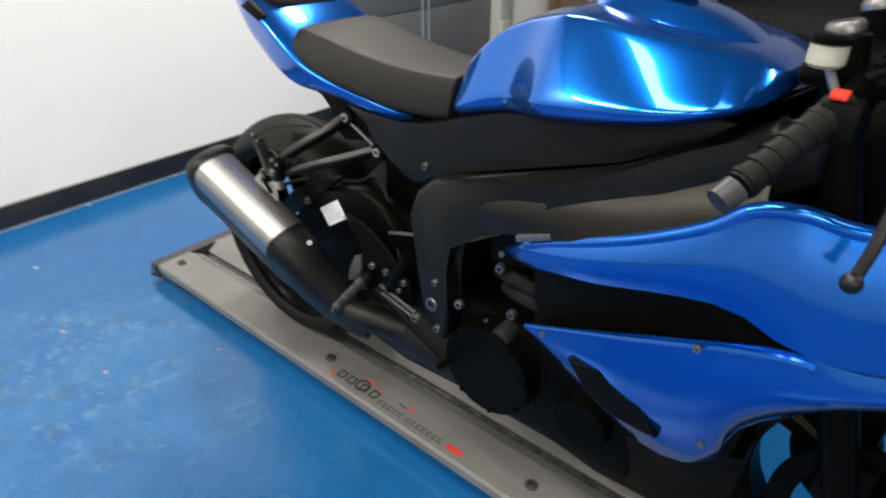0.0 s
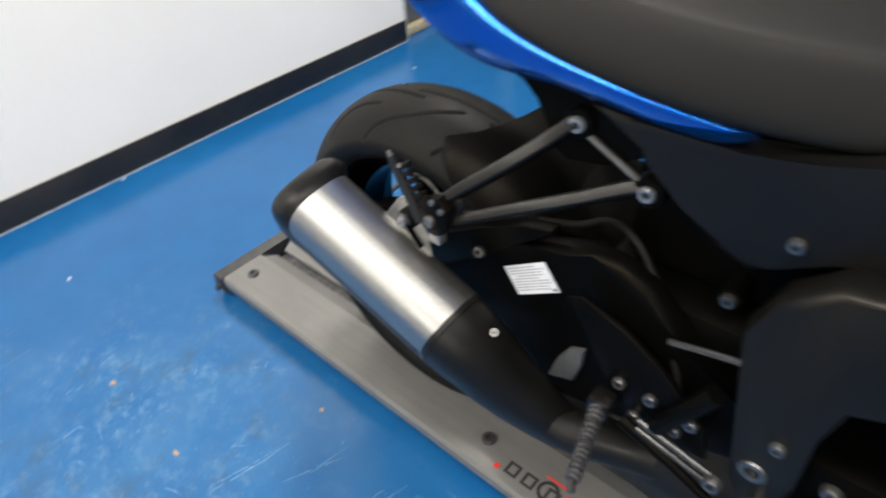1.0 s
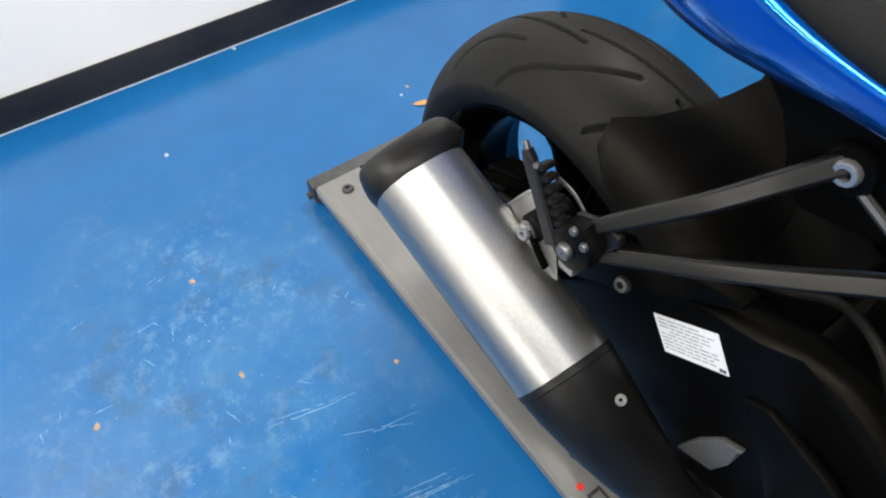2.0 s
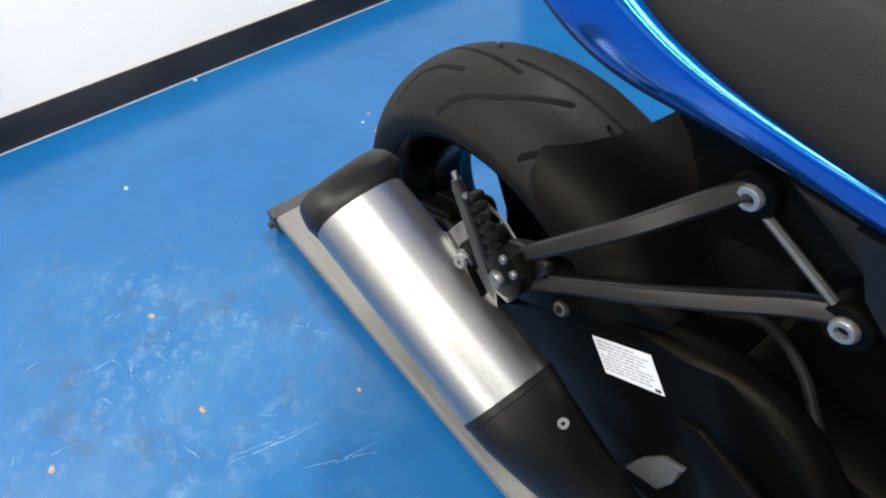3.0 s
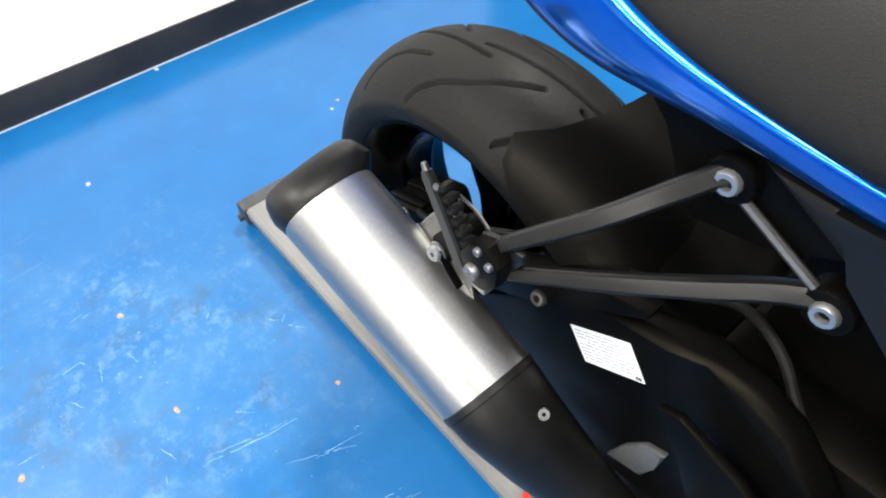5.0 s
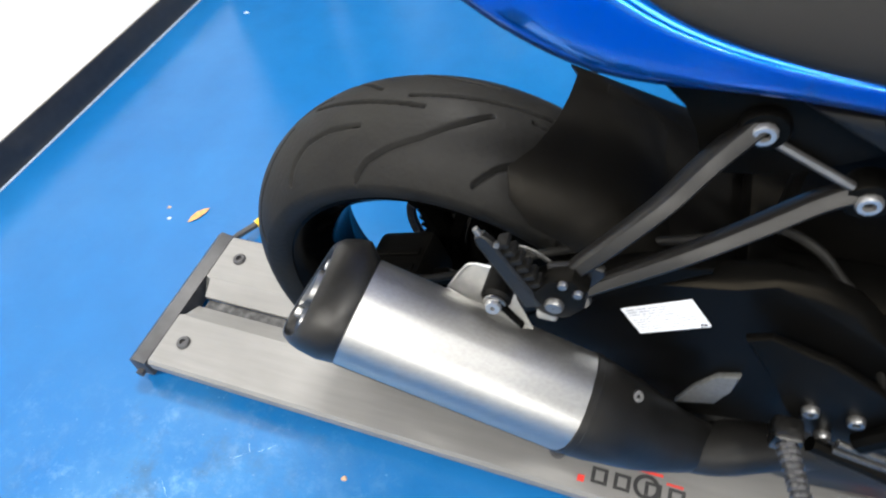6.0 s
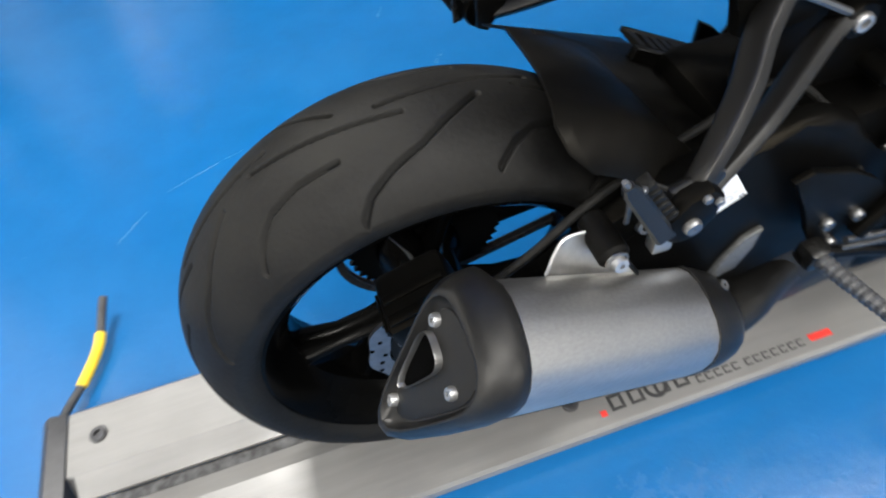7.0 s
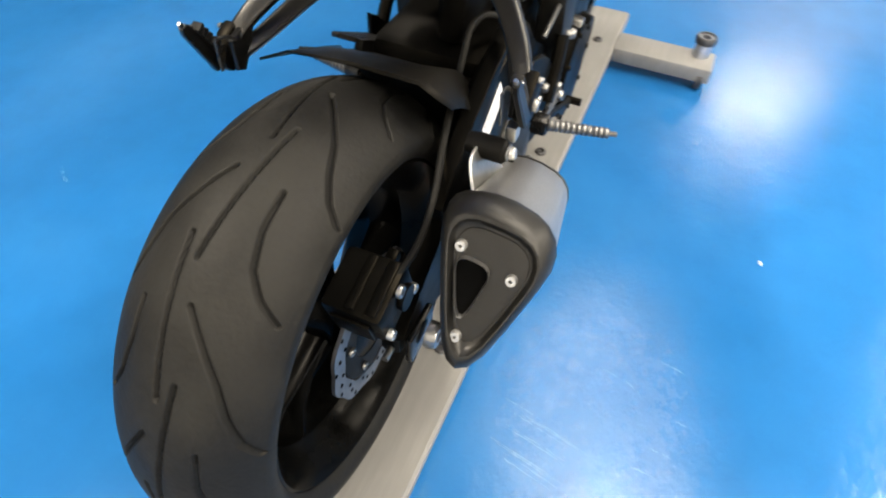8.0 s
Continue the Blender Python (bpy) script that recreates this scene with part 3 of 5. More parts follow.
for k in range(12):
    x = 0.385 + 0.0172 * k + (0.008 if k > 4 else 0)
    mark(x, x + 0.0125, -0.152, -0.1495, INKBLACK)
    mark(x, x + 0.0125, -0.1405, -0.138, INKBLACK)
    mark(x, x + 0.0028, -0.149, -0.141, INKBLACK)
mark(0.608, 0.652, -0.150, -0.137, INKRED)

# ---- dry leaves, grit and paint chips on the floor ----


def leaf(x, y, size, turn):
    bm = bmesh.new()
    outline = [(-1, 0), (-0.5, 0.28), (0.1, 0.36), (0.6, 0.2), (1, 0), (0.5, -0.25), (-0.2, -0.33), (-0.7, -0.2)]
    mid = [bm.verts.new((u * size * 0.95, 0, 0.0012 + 0.03 * size)) for u in np.linspace(-0.9, 0.9, 4)]
    up = [bm.verts.new((u * size, v * size, 0.002 + 0.18 * size * abs(v))) for u, v in outline]
    bm.verts.ensure_lookup_table()
    bmesh.ops.convex_hull(bm, input=bm.verts[:])
    bm.transform(Matrix.Translation((x, y, 0.0002)) @ Matrix.Rotation(radians(turn), 4, "Z"))
    return bm


solid("dry_leaf", leaf(-0.868, 0.264, 0.034, 62), LEAF, "curled orange-brown dry leaf on the floor", "leaf", group="floor litter")


def grit(name, x, y, size, material, label, seed):
    r = random.Random(seed)
    bm = bmesh.new()
    pts = []
    for k in range(9):
        a = 2 * math.pi * k / 9
        q = size * (0.6 + 0.5 * r.random())
        pts.append(bm.verts.new((x + q * math.cos(a), y + q * 0.7 * math.sin(a), 0.0003)))
    for k in range(5):
        a = 2 * math.pi * k / 5
        bm.verts.new((x + 0.4 * size * math.cos(a), y + 0.3 * size * math.sin(a), 0.002 + 0.001 * r.random()))
    bmesh.ops.convex_hull(bm, input=bm.verts[:])
    solid(name, bm, material, label, "floor litter", group="floor litter")


grit("grit", -0.653, -0.512, 0.010, CHIP, "small flake of brown grit on the floor", 1)
grit("grit", -0.361, -0.512, 0.009, CHIP, "small flake of brown grit on the floor", 2)
grit("grit", -0.425, -0.785, 0.011, CHIP, "small flake of brown grit on the floor", 3)
grit("grit", -0.20, -0.245, 0.008, CHIP, "small flake of brown grit on the floor", 4)
grit("paint_chip", -1.128, -0.417, 0.009, CHIPW, "pale paint chip on the floor", 5)
grit("paint_chip", 0.748, -0.697, 0.009, CHIPW, "pale paint chip on the floor", 6)
grit("paint_chip", -0.945, 0.235, 0.009, CHIPW, "pale paint chip on the floor", 7)
grit("paint_chip", -0.97, 0.27, 0.008, CHIP, "small flake of brown grit on the floor", 8)
grit("paint_chip", -1.283, 1.197, 0.012, CHIPW, "pale paint chip on the floor", 9)

grit("paint_chip", -1.515, -0.06, 0.011, CHIPW, "pale paint chip at the foot of the wall", 10)

# scratches in the floor paint
rng = random.Random(11)
sc = bmesh.new()


def scratch(x0, y0, x1, y1, width, bow=0.02):
    a, b = Vector((x0, y0, 0)), Vector((x1, y1, 0))
    d = (b - a).normalized()
    n = Vector((-d.y, d.x, 0))
    last = None
    for k in range(13):
        t = k / 12
        p = a.lerp(b, t) + n * (bow * math.sin(math.pi * t) + rng.uniform(-0.0012, 0.0012))
        wv = width * (0.25 + 0.75 * math.sin(math.pi * min(1, t * 1.05 + 0.02))) * rng.uniform(0.5, 1.2)
        now = [sc.verts.new(p + n * wv + Vector((0, 0, 0.0006))), sc.verts.new(p - n * wv + Vector((0, 0, 0.0006)))]
        if last and rng.random() > 0.12:
            sc.faces.new((last[0], now[0], now[1], last[1]))
        last = now


scratch(-0.225, -0.515, -0.19, -0.345, 0.0009, -0.004)
scratch(-0.235, -0.505, -0.198, -0.36, 0.0006, -0.004)
scratch(-0.13, -0.41, -0.085, -0.27, 0.0007, -0.008)
scratch(-0.10, -0.36, -0.07, -0.29, 0.0007, 0.004)
for k in range(12):
    x, y = rng.uniform(0.04, 0.16), rng.uniform(-0.30, -0.25)
    s = rng.uniform(0.5, 1.0)
    scratch(x, y, x - 0.033 * s, y - 0.156 * s, 0.0006, 0.002)
for k in range(7):
    x, y = rng.uniform(0.02, 0.4), rng.uniform(-0.62, -0.40)
    scratch(x, y, x - 0.02 * rng.random(), y - 0.06 * rng.random() - 0.01, 0.0008, 0.002)
for k in range(26):
    x, y = rng.uniform(-0.75, 0.0), rng.uniform(-0.95, -0.25)
    a = rng.uniform(0, 3.1)
    s = rng.uniform(0.01, 0.05)
    scratch(x, y, x + s * math.cos(a), y + s * math.sin(a), 0.0006, 0.0)
scratch(-0.62, 0.62, -0.55, 0.70, 0.0006, 0.002)
scratch(-0.50, 0.75, -0.30, 0.83, 0.0006, 0.003)
scratch(0.17, 1.26, 0.21, 1.33, 0.0007, 0.003)
scratch(0.27, 0.97, 0.31, 1.03, 0.0007, 0.002)
solid("floor_scratches", sc, SCRATCH, "pale scratches in the blue floor paint", "scratches", kind="stuff")


# ---- the motorcycle ----
AX = Vector((-0.017, 0.0065, 0.379))  # rear axle
bike = thing("motorcycle", "blue and black sport motorcycle standing on a grey dolly", "motorcycle", (0.55, 0, DECK))


def both(fn, name, material, parent, label="", **k):
    """The same part on the right and, mirrored, on the left."""
    for side in (-1, 1):
        part(name, fn(side), material, parent, label, **k)


# -- rear wheel --
wheel = part("rear_wheel", lathe([(0.2375, 0.084), (0.2385, 0.080), (0.2375, 0.076), (0.226, 0.070), (0.219, 0.046), (0.206, 0.03), (0.206, -0.03), (0.219, -0.046), (0.226, -0.070), (0.2375, -0.076), (0.2385, -0.080), (0.2375, -0.084), (0.2335, -0.085), (0.220, -0.073), (0.212, -0.048), (0.198, -0.03), (0.198, 0.03), (0.212, 0.048), (0.220, 0.073), (0.2335, 0.085)], AX, "y", 90, closed=True), RIM, bike, "black cast rear wheel with a wide tyre")
# tread grooves as lines of (degrees from the top, sideways metres)
DA = [(-12.3, -0.012), (-8, -0.028), (-3.5, -0.043), (0, -0.054), (6.8, -0.067), (11.9, -0.079), (15.2, -0.093)]
GB = [(1.8, -0.017), (10, -0.013), (18, -0.008), (31, 0.001)]
GC = [(15, -0.043), (23, -0.0435), (30, -0.051), (34.5, -0.065), (38.0, -0.083)]
PITCH = 360 / 7
lines = []
for k in range(7):
    for g in (DA, GB, GC):
        lines.append([(a + PITCH * k, y) for a, y in g])
        lines.append([(a + PITCH * (k + 0.5), -y) for a, y in g])


def crown(y):
    return 0.3193 - (0.118 - np.sqrt(0.118 ** 2 - y * y))


NA, NP = 1500, 150
ys = np.linspace(-0.097, 0.097, NP)
ang = np.arange(NA) * 360.0 / NA
depth = np.zeros((NA, NP))
arc = np.radians(1.0) * 0.305
for g in lines:
    for (a0, y0), (a1, y1) in zip(g, g[1:]):
        dd = np.array([(a1 - a0) * arc, y1 - y0])
        rel = (ang - a0 + 180) % 360 - 180
        near = np.where(np.abs(rel) < abs(a1 - a0) + 3)[0]
        px, py = rel[near, None] * arc, ys[None, :] - y0
        t = np.clip((px * dd[0] + py * dd[1]) / (dd @ dd), 0, 1)
        dist = np.hypot(px - t * dd[0], py - t * dd[1])
        depth[near] = np.maximum(depth[near], np.clip((0.0034 - dist) / 0.0018, 0, 1))
rad = crown(ys)[None, :] - 0.0055 * depth
prof_side = [(0.262, 0.0985), (0.254, 0.0975), (0.2465, 0.0935), (0.2405, 0.088), (0.2355, 0.081), (0.230, 0.072)]
cols = NP + 2 * len(prof_side)
sw = np.radians(ang)[:, None]
side = np.array(prof_side)
rr = np.hstack([np.tile(side[::-1, 0], (NA, 1)), rad, np.tile(side[:, 0], (NA, 1))])
yy = np.r_[-side[::-1, 1], ys, side[:, 1]][None, :] * np.ones((NA, 1))
verts = np.stack([AX.x - rr * np.sin(sw), AX.y + yy, AX.z + rr * np.cos(sw)], -1).reshape(-1, 3)
ii, kk = np.meshgrid(np.arange(NA), np.arange(cols - 1), indexing="ij")
jj = (ii + 1) % NA
faces = np.stack([ii * cols + kk, jj * cols + kk, jj * cols + kk + 1, ii * cols + kk + 1], -1).reshape(-1, 4).tolist()
verts = verts.tolist()
me = bpy.data.meshes.new("tyre")
me.from_pydata(verts, [], faces)
me.materials.append(RUBBER)
me.materials.append(GROOVE_SHADE)
inside = len(prof_side)
which = np.zeros((NA, cols - 1), dtype=np.int32)
# groove floors take the darker rubber, so their shade is partly coloured in
deep = np.minimum(np.minimum(depth[:, :-1], depth[:, 1:]), np.minimum(np.roll(depth, -1, 0)[:, :-1], np.roll(depth, -1, 0)[:, 1:]))
which[:, inside:inside + NP - 1] = deep > 0.7
me.polygons.foreach_set("material_index", which.ravel().tolist())
me.polygons.foreach_set("use_smooth", [True] * len(me.polygons))
me.update()
tyre = new("tyre", me)
tyre.parent = wheel
tagged(tyre, "wide black rubber rear tyre with curved tread grooves")
# three broad forked spokes and the hub
for k, mid in enumerate((93, 213, 333)):
    bm = bmesh.new()
    for spread in (-17, 17):
        ring = []
        for r, half, wide in ((0.045, 0.028, 0.016), (0.10, 0.022, 0.013), (0.15, 0.021, 0.013), (0.207, 0.030, 0.019)):
            a = math.radians(mid + spread * (r - 0.02) / 0.18)
            d, s = Vector((math.cos(a), 0, math.sin(a))), Vector((-math.sin(a), 0, math.cos(a)))
            c = AX + d * r
            ring.append([c + s * wide * math.cos(q) + Vector((0, half * math.sin(q), 0)) for q in (2 * math.pi * j / 10 for j in range(10))])
        loft(ring, bm)
    part("spoke", bm, RIM, wheel)
part("hub", lathe([(0.03, -0.085), (0.055, -0.08), (0.058, -0.05), (0.046, -0.03), (0.046, 0.03), (0.06, 0.05), (0.06, 0.075), (0.03, 0.08)], AX, "y", 32), RIM, wheel)
# drilled brake disc
bm = bmesh.new()
loops = []
for r, y in ((0.110, -0.084), (0.110, -0.079), (0.083, -0.079), (0.083, -0.084)):
    row = []
    for k in range(120):
        a = 2 * math.pi * k / 120
        q = r + (0.0024 * math.sin(10 * a) if r > 0.1 else 0.0015 * math.sin(10 * a))
        row.append(bm.verts.new(AX + Vector((q * math.cos(a), y, q * math.sin(a)))))
    loops.append(row)
for p, q in zip(loops, loops[1:] + loops[:1]):
    for k in range(120):
        bm.faces.new((p[k], p[(k + 1) % 120], q[(k + 1) % 120], q[k]))
part("brake_disc", bm, ROTOR, wheel, "drilled wavy steel brake disc")
# black dots on the rotor, coloured for the dark of drilled holes
bm = bmesh.new()
for k in range(36):
    a = 2 * math.pi * k / 36
    r = (0.089, 0.097, 0.105)[k % 3]
    lathe([(0.0032, -0.0848), (0.0032, -0.0842), (0.0005, -0.0842)], AX + Vector((r * math.cos(a), 0, r * math.sin(a))), "y", 8, bm)
part("disc_hole_dots", bm, HOLEBLACK, wheel)
part("disc_carrier", lathe([(0.081, -0.083), (0.081, -0.079), (0.05, -0.077), (0.05, -0.082)], AX, "y", 36, closed=True), SATIN, wheel)
for k in range(5):
    a = math.radians(20 + 72 * k)
    part("disc_bolt", stud(AX + Vector((0.066 * math.cos(a), -0.0835, 0.066 * math.sin(a))), (0, -1, 0), 0.007, 0.004), CHROME, wheel)
# sprocket and chain
bm = bmesh.new()
teeth = 45
outline = []
for k in range(teeth * 2):
    a = math.pi * k / teeth
    outline.append((0.118 if k % 2 else 0.109) * Vector((math.cos(a), math.sin(a))))
prism([(p.x, p.y + AX.z) for p in outline], 0.088, 0.095, 0, bm)
part("sprocket", bm, SATIN, wheel)
FRONTS = Vector((0.53, 0.091, 0.455))
chain = bpy.data.meshes.new("chain")
cv, cf = [], []


def link(c, d):
    n = Vector((0, 1, 0)).cross(d).normalized()
    for y in (-0.006, 0.004):
        i = len(cv)
        for s, tt, h in ((-0.010, -0.006, 0), (0.010, -0.006, 0), (0.010, 0.006, 0), (-0.010, 0.006, 0), (-0.010, -0.006, 1), (0.010, -0.006, 1), (0.010, 0.006, 1), (-0.010, 0.006, 1)):
            q = c + d * s + n * tt + Vector((0, y + 0.002 * h, 0))
            cv.append(tuple(q))
        cf.extend(tuple(i + k for k in f) for f in ((0, 1, 2, 3), (7, 6, 5, 4), (0, 4, 5, 1), (1, 5, 6, 2), (2, 6, 7, 3), (3, 7, 4, 0)))


path = []
for k in range(61):
    a = math.radians(95 + 170 * k / 60)
    path.append(Vector((AX.x, 0.091, AX.z)) + 0.114 * Vector((math.cos(a), 0, math.sin(a))))
for k in range(21):
    a = math.radians(-95 + 190 * k / 20)
    path.append(FRONTS + 0.042 * Vector((math.cos(a), 0, math.sin(a))))
path.append(path[0])
dist = np.r_[0, np.cumsum([(b - a).length for a, b in zip(path, path[1:])])]
for s in np.arange(0, dist[-1], 0.0155):
    k = min(int(np.searchsorted(dist, s, "right")) - 1, len(path) - 2)
    d = (path[k + 1] - path[k]).normalized()
    link(path[k] + d * (s - dist[k]), d)
chain.from_pydata(cv, [], cf)
chain.materials.append(BARBLACK)
oc = new("drive_chain", chain)
oc.parent, oc.location = bike, -bike.location
tagged(oc, "black drive chain")
part("axle_nut", stud((0, -0.152, AX.z), (0, -1, 0), 0.02, 0.016), CHROME, bike)
part("axle_nut", stud((0, 0.152, AX.z), (0, 1, 0), 0.02, 0.016), CHROME, bike)

# -- swingarm --
ARM = [(-0.045, 0.372), (-0.045, 0.405), (0.02, 0.425), (0.08, 0.46), (0.13, 0.525), (0.18, 0.588), (0.25, 0.620), (0.31, 0.644), (0.345, 0.650), (0.38, 0.650), (0.42, 0.632), (0.47, 0.575), (0.53, 0.525), (0.57, 0.512), (0.60, 0.485), (0.59, 0.445), (0.50, 0.42), (0.30, 0.37), (0.10, 0.345), (0.0, 0.348)]


def arm_side(side):
    line = ARM if side < 0 else [(x, min(z, 0.50 + 0.04 * x)) for x, z in ARM]
    return prism(line, side * 0.098, side * 0.131, 0.011)


swing = part("swingarm", arm_side(-1), SATIN, bike, "black aluminium swingarm with a white sticker", angle=30)
part("left_arm", arm_side(1), SATIN, swing, angle=30)
part("cross_beam", box(0.325, 0.60, -0.1, 0.1, 0.40, 0.60, 0.02), SATIN, swing)
part("pivot_bolt", stud((0.578, -0.149, 0.476), (0, -1, 0), 0.017, 0.012, hollow=0.5), CHROME, swing)
# raised brace plate over the arm, where the brake hose is clipped
part("brace_plate", prism([(0.075, 0.540), (0.12, 0.582), (0.18, 0.617), (0.25, 0.652), (0.29, 0.662), (0.29, 0.655), (0.253, 0.628), (0.21, 0.592), (0.183, 0.565), (0.15, 0.545), (0.09, 0.505)], -0.1345, -0.112, 0.0025), SATIN, swing)
part("brace_bolt", stud((0.181, -0.1335, 0.576), (0, -1, 0.35), 0.009, 0.008), CHROME, swing)
part("casting_lug", prism([(0.300, 0.408), (0.313, 0.452), (0.331, 0.486), (0.353, 0.497), (0.350, 0.462), (0.341, 0.425)], -0.139, -0.130, 0.003), LUGGREY, swing, "bare grey cast lug")
for side_ in (-1, 1):
    part("axle_block", box(-0.04, 0.032, side_ * 0.1345, side_ * 0.146, AX.z - 0.026, AX.z + 0.026, 0.004), ARMGREY, swing)
    part("chain_adjuster", sweep([(-0.046, side_ * 0.118, AX.z + 0.006), (-0.066, side_ * 0.118, AX.z + 0.006)], 0.005, 8, steps=1), CHROME, swing)
# sticker with unreadable print
place = Matrix.Translation((0.2445, -0.1316, 0.5300)) @ Matrix.Rotation(-math.atan2(0.040, 0.062), 4, "Y")
sticker = part("sticker", prism([(0.0, 0.0), (0.0745, 0.0), (0.0735, 0.0455), (-0.001, 0.0455)], -0.0006, 0.0, 0, place=place), LABEL, swing, "white sticker with fine grey print")
rng = random.Random(5)


def printed(x0, z0, x1, z1, material):
    part("print_line", prism([(x0, z0), (x1, z0), (x1, z1), (x0, z1)], -0.0009, -0.0007, 0, place=place), material, sticker)


for row in range(9):
    x = 0.003 + (0.012 if row == 3 else 0)
    end = 0.058 if row in (0, 4) else 0.068
    while x < end - 0.006:
        ln = rng.uniform(0.004, 0.013)
        z = 0.0405 - row * 0.0043
        printed(x, z, min(end, x + ln), z + 0.0015, INKGREY)
        x += ln + 0.0018
printed(0.0655, 0.002, 0.0685, 0.006, INKBLACK)
printed(0.0692, 0.002, 0.0722, 0.006, INKBLACK)
# brake hose over the arm
part("brake_hose", sweep([(-0.045, -0.118, 0.52), (0.0, -0.132, 0.545), (0.06, -0.128, 0.575), (0.13, -0.110, 0.605), (0.205, -0.092, 0.622), (0.285, -0.073, 0.632), (0.324, -0.067, 0.652), (0.352, -0.074, 0.659), (0.379, -0.083, 0.650), (0.400, -0.092, 0.632), (0.421, -0.102, 0.613), (0.446, -0.117, 0.578), (0.470, -0.134, 0.530), (0.490, -0.148, 0.490)], 0.0048, 10), RUBBER, bike, "black rubber brake hose")
part("hose_guide", sweep([(0.185, -0.11, 0.58), (0.20, -0.112, 0.60), (0.207, -0.11, 0.617)], 0.003, 8), CHROME, bike)
# caliper
CALM = Matrix.Translation((-0.035, 0, AX.z + 0.115)) @ Matrix.Rotation(radians(-18), 4, "Y")
cal = part("brake_caliper", box(-0.055, 0.030, -0.132, -0.050, -0.034, 0.036, 0.010), SATIN, bike, "black rear brake caliper above the disc")
cal.data.transform(CALM)
for name, span, bevel in (("top_rib", (-0.048, 0.024, -0.124, -0.110, 0.0362, 0.041), 0.002), ("top_rib", (-0.048, 0.024, -0.096, -0.084, 0.0362, 0.041), 0.002), ("rear_pad", (-0.0602, -0.0552, -0.118, -0.066, -0.022, 0.024), 0.002), ("slide_boot", (0.0305, 0.052, -0.106, -0.090, -0.010, 0.010), 0.004)):
    bm = box(*span, bevel)
    bm.transform(CALM)
    part(name, bm, SATIN, cal)
for dx in (-0.032, 0.03):
    part("caliper_bolt", stud((-0.045 + dx, -0.132, AX.z + 0.100 + dx * 0.3), (0, -1, 0), 0.0075, 0.008), BRIGHT, cal)
part("caliper_piston_cover", lathe([(0.018, -0.139), (0.018, -0.131), (0.01, -0.131)], (-0.035, 0, AX.z + 0.115), "y", 20), SATIN, cal)
part("banjo_bolt", stud((-0.048, -0.132, AX.z + 0.140), (0, -1, 0), 0.009, 0.006), CHROME, cal)
part("caliper_bracket", prism([(-0.075, 0.455), (-0.03, 0.49), (0.04, 0.48), (0.05, 0.42), (0.03, 0.365), (-0.02, 0.37), (-0.045, 0.41)], -0.100, -0.088, 0.003), SATIN, bike)

# -- hugger over the rear tyre --
HUGY = (-0.122, -0.112, -0.092, -0.05, 0.0, 0.05, 0.10, 0.178)
HUGR = (0.318, 0.332, 0.346, 0.342, 0.340, 0.336, 0.316, 0.308)
HUGE = (-84.0, -84.0, -84.0, -80.0, -70.0, -62.0, -50.0, -50.0)  # front edge
HUGA = (-26.0, -20.5, -18.5, -21.5, -23.5, -24.5, -33.0, -33.0)  # rear edge, degrees from the top
FLANGE = ((Vector((0.122, 0.100, 0.680)), Vector((0.331, 0.155, 0.565))), (Vector((0.108, 0.134, 0.668)), Vector((0.335, 0.192, 0.552))))  # left wing: ridge, lower edge


def hugger_point(col, k, inner):
    """col: across the tyre; k: 0 at the rear edge, 1 low in front of the tyre."""
    y, r = HUGY[col], HUGR[col]
    start = HUGA[col]
    a = math.radians(start + k * (HUGE[col] - start))
    r += (0.014 if 2 <= col <= 5 else 0.0) * math.sin(math.pi * k) - 0.004 * inner
    arc = Vector((AX.x - r * math.sin(a), y, AX.z + r * math.cos(a)))
    if col < 6:
        return arc
    return FLANGE[col - 6][0].lerp(FLANGE[col - 6][1], k) - Vector((0, 0, 0.004 * inner))


bm = bmesh.new()
rows = []
KS = np.linspace(0, 1, 26)
for inner in (0, 1):
    grid = [[bm.verts.new(hugger_point(c, k, inner)) for c in range(8)] for k in KS]
    rows.append(grid)
    for p, q in zip(grid, grid[1:]):
        for k in range(7):
            f = (p[k], q[k], q[k + 1], p[k + 1])
            bm.faces.new(f if not inner else f[::-1])
o, i_ = rows
for k in range(7):
    bm.faces.new((o[0][k], o[0][k + 1], i_[0][k + 1], i_[0][k]))
    bm.faces.new((o[-1][k + 1], o[-1][k], i_[-1][k], i_[-1][k + 1]))
for p in range(len(KS) - 1):
    bm.faces.new((o[p][0], o[p + 1][0], i_[p + 1][0], i_[p][0]))
    bm.faces.new((o[p + 1][7], o[p][7], i_[p][7], i_[p + 1][7]))
hug = part("rear_hugger", bm, HUGBLACK, bike, "matt black plastic tyre hugger", angle=70)
guard = Matrix.Translation((0.304, 0.098, 0.580)) @ Matrix.Rotation(radians(28.6), 4, "Y")
bm = box(-0.168, 0.125, -0.188, 0.012, -0.004, 0.004, 0.002)
bm.transform(guard)
part("guard_plate", bm, PLASTIC, hug)
vents = Matrix.Translation((0.306, 0.094, 0.598)) @ Matrix.Rotation(radians(27), 4, "Y")
for k, x in enumerate((0.0, 0.022, 0.040, 0.058, 0.076)):
    bm = box(x, x + (0.012 if k < 4 else 0.049), 0.0122, 0.0458, -0.004, 0.004)
    bm.transform(vents)
    part("guard_bar", bm, PLASTIC, hug)
for name, span in (("guard_rail", (0.0, 0.125, 0.046, 0.060, -0.004, 0.004)), ("guard_rail", (-0.012, 0.125, -0.002, 0.012, -0.026, 0.004))):
    bm = box(*span, 0.002)
    bm.transform(vents)
    part(name, bm, PLASTIC, hug)

# -- exhaust --
A2, V2 = Vector((-0.912, 0, 0.41)), Vector((0.41, 0, 0.912))
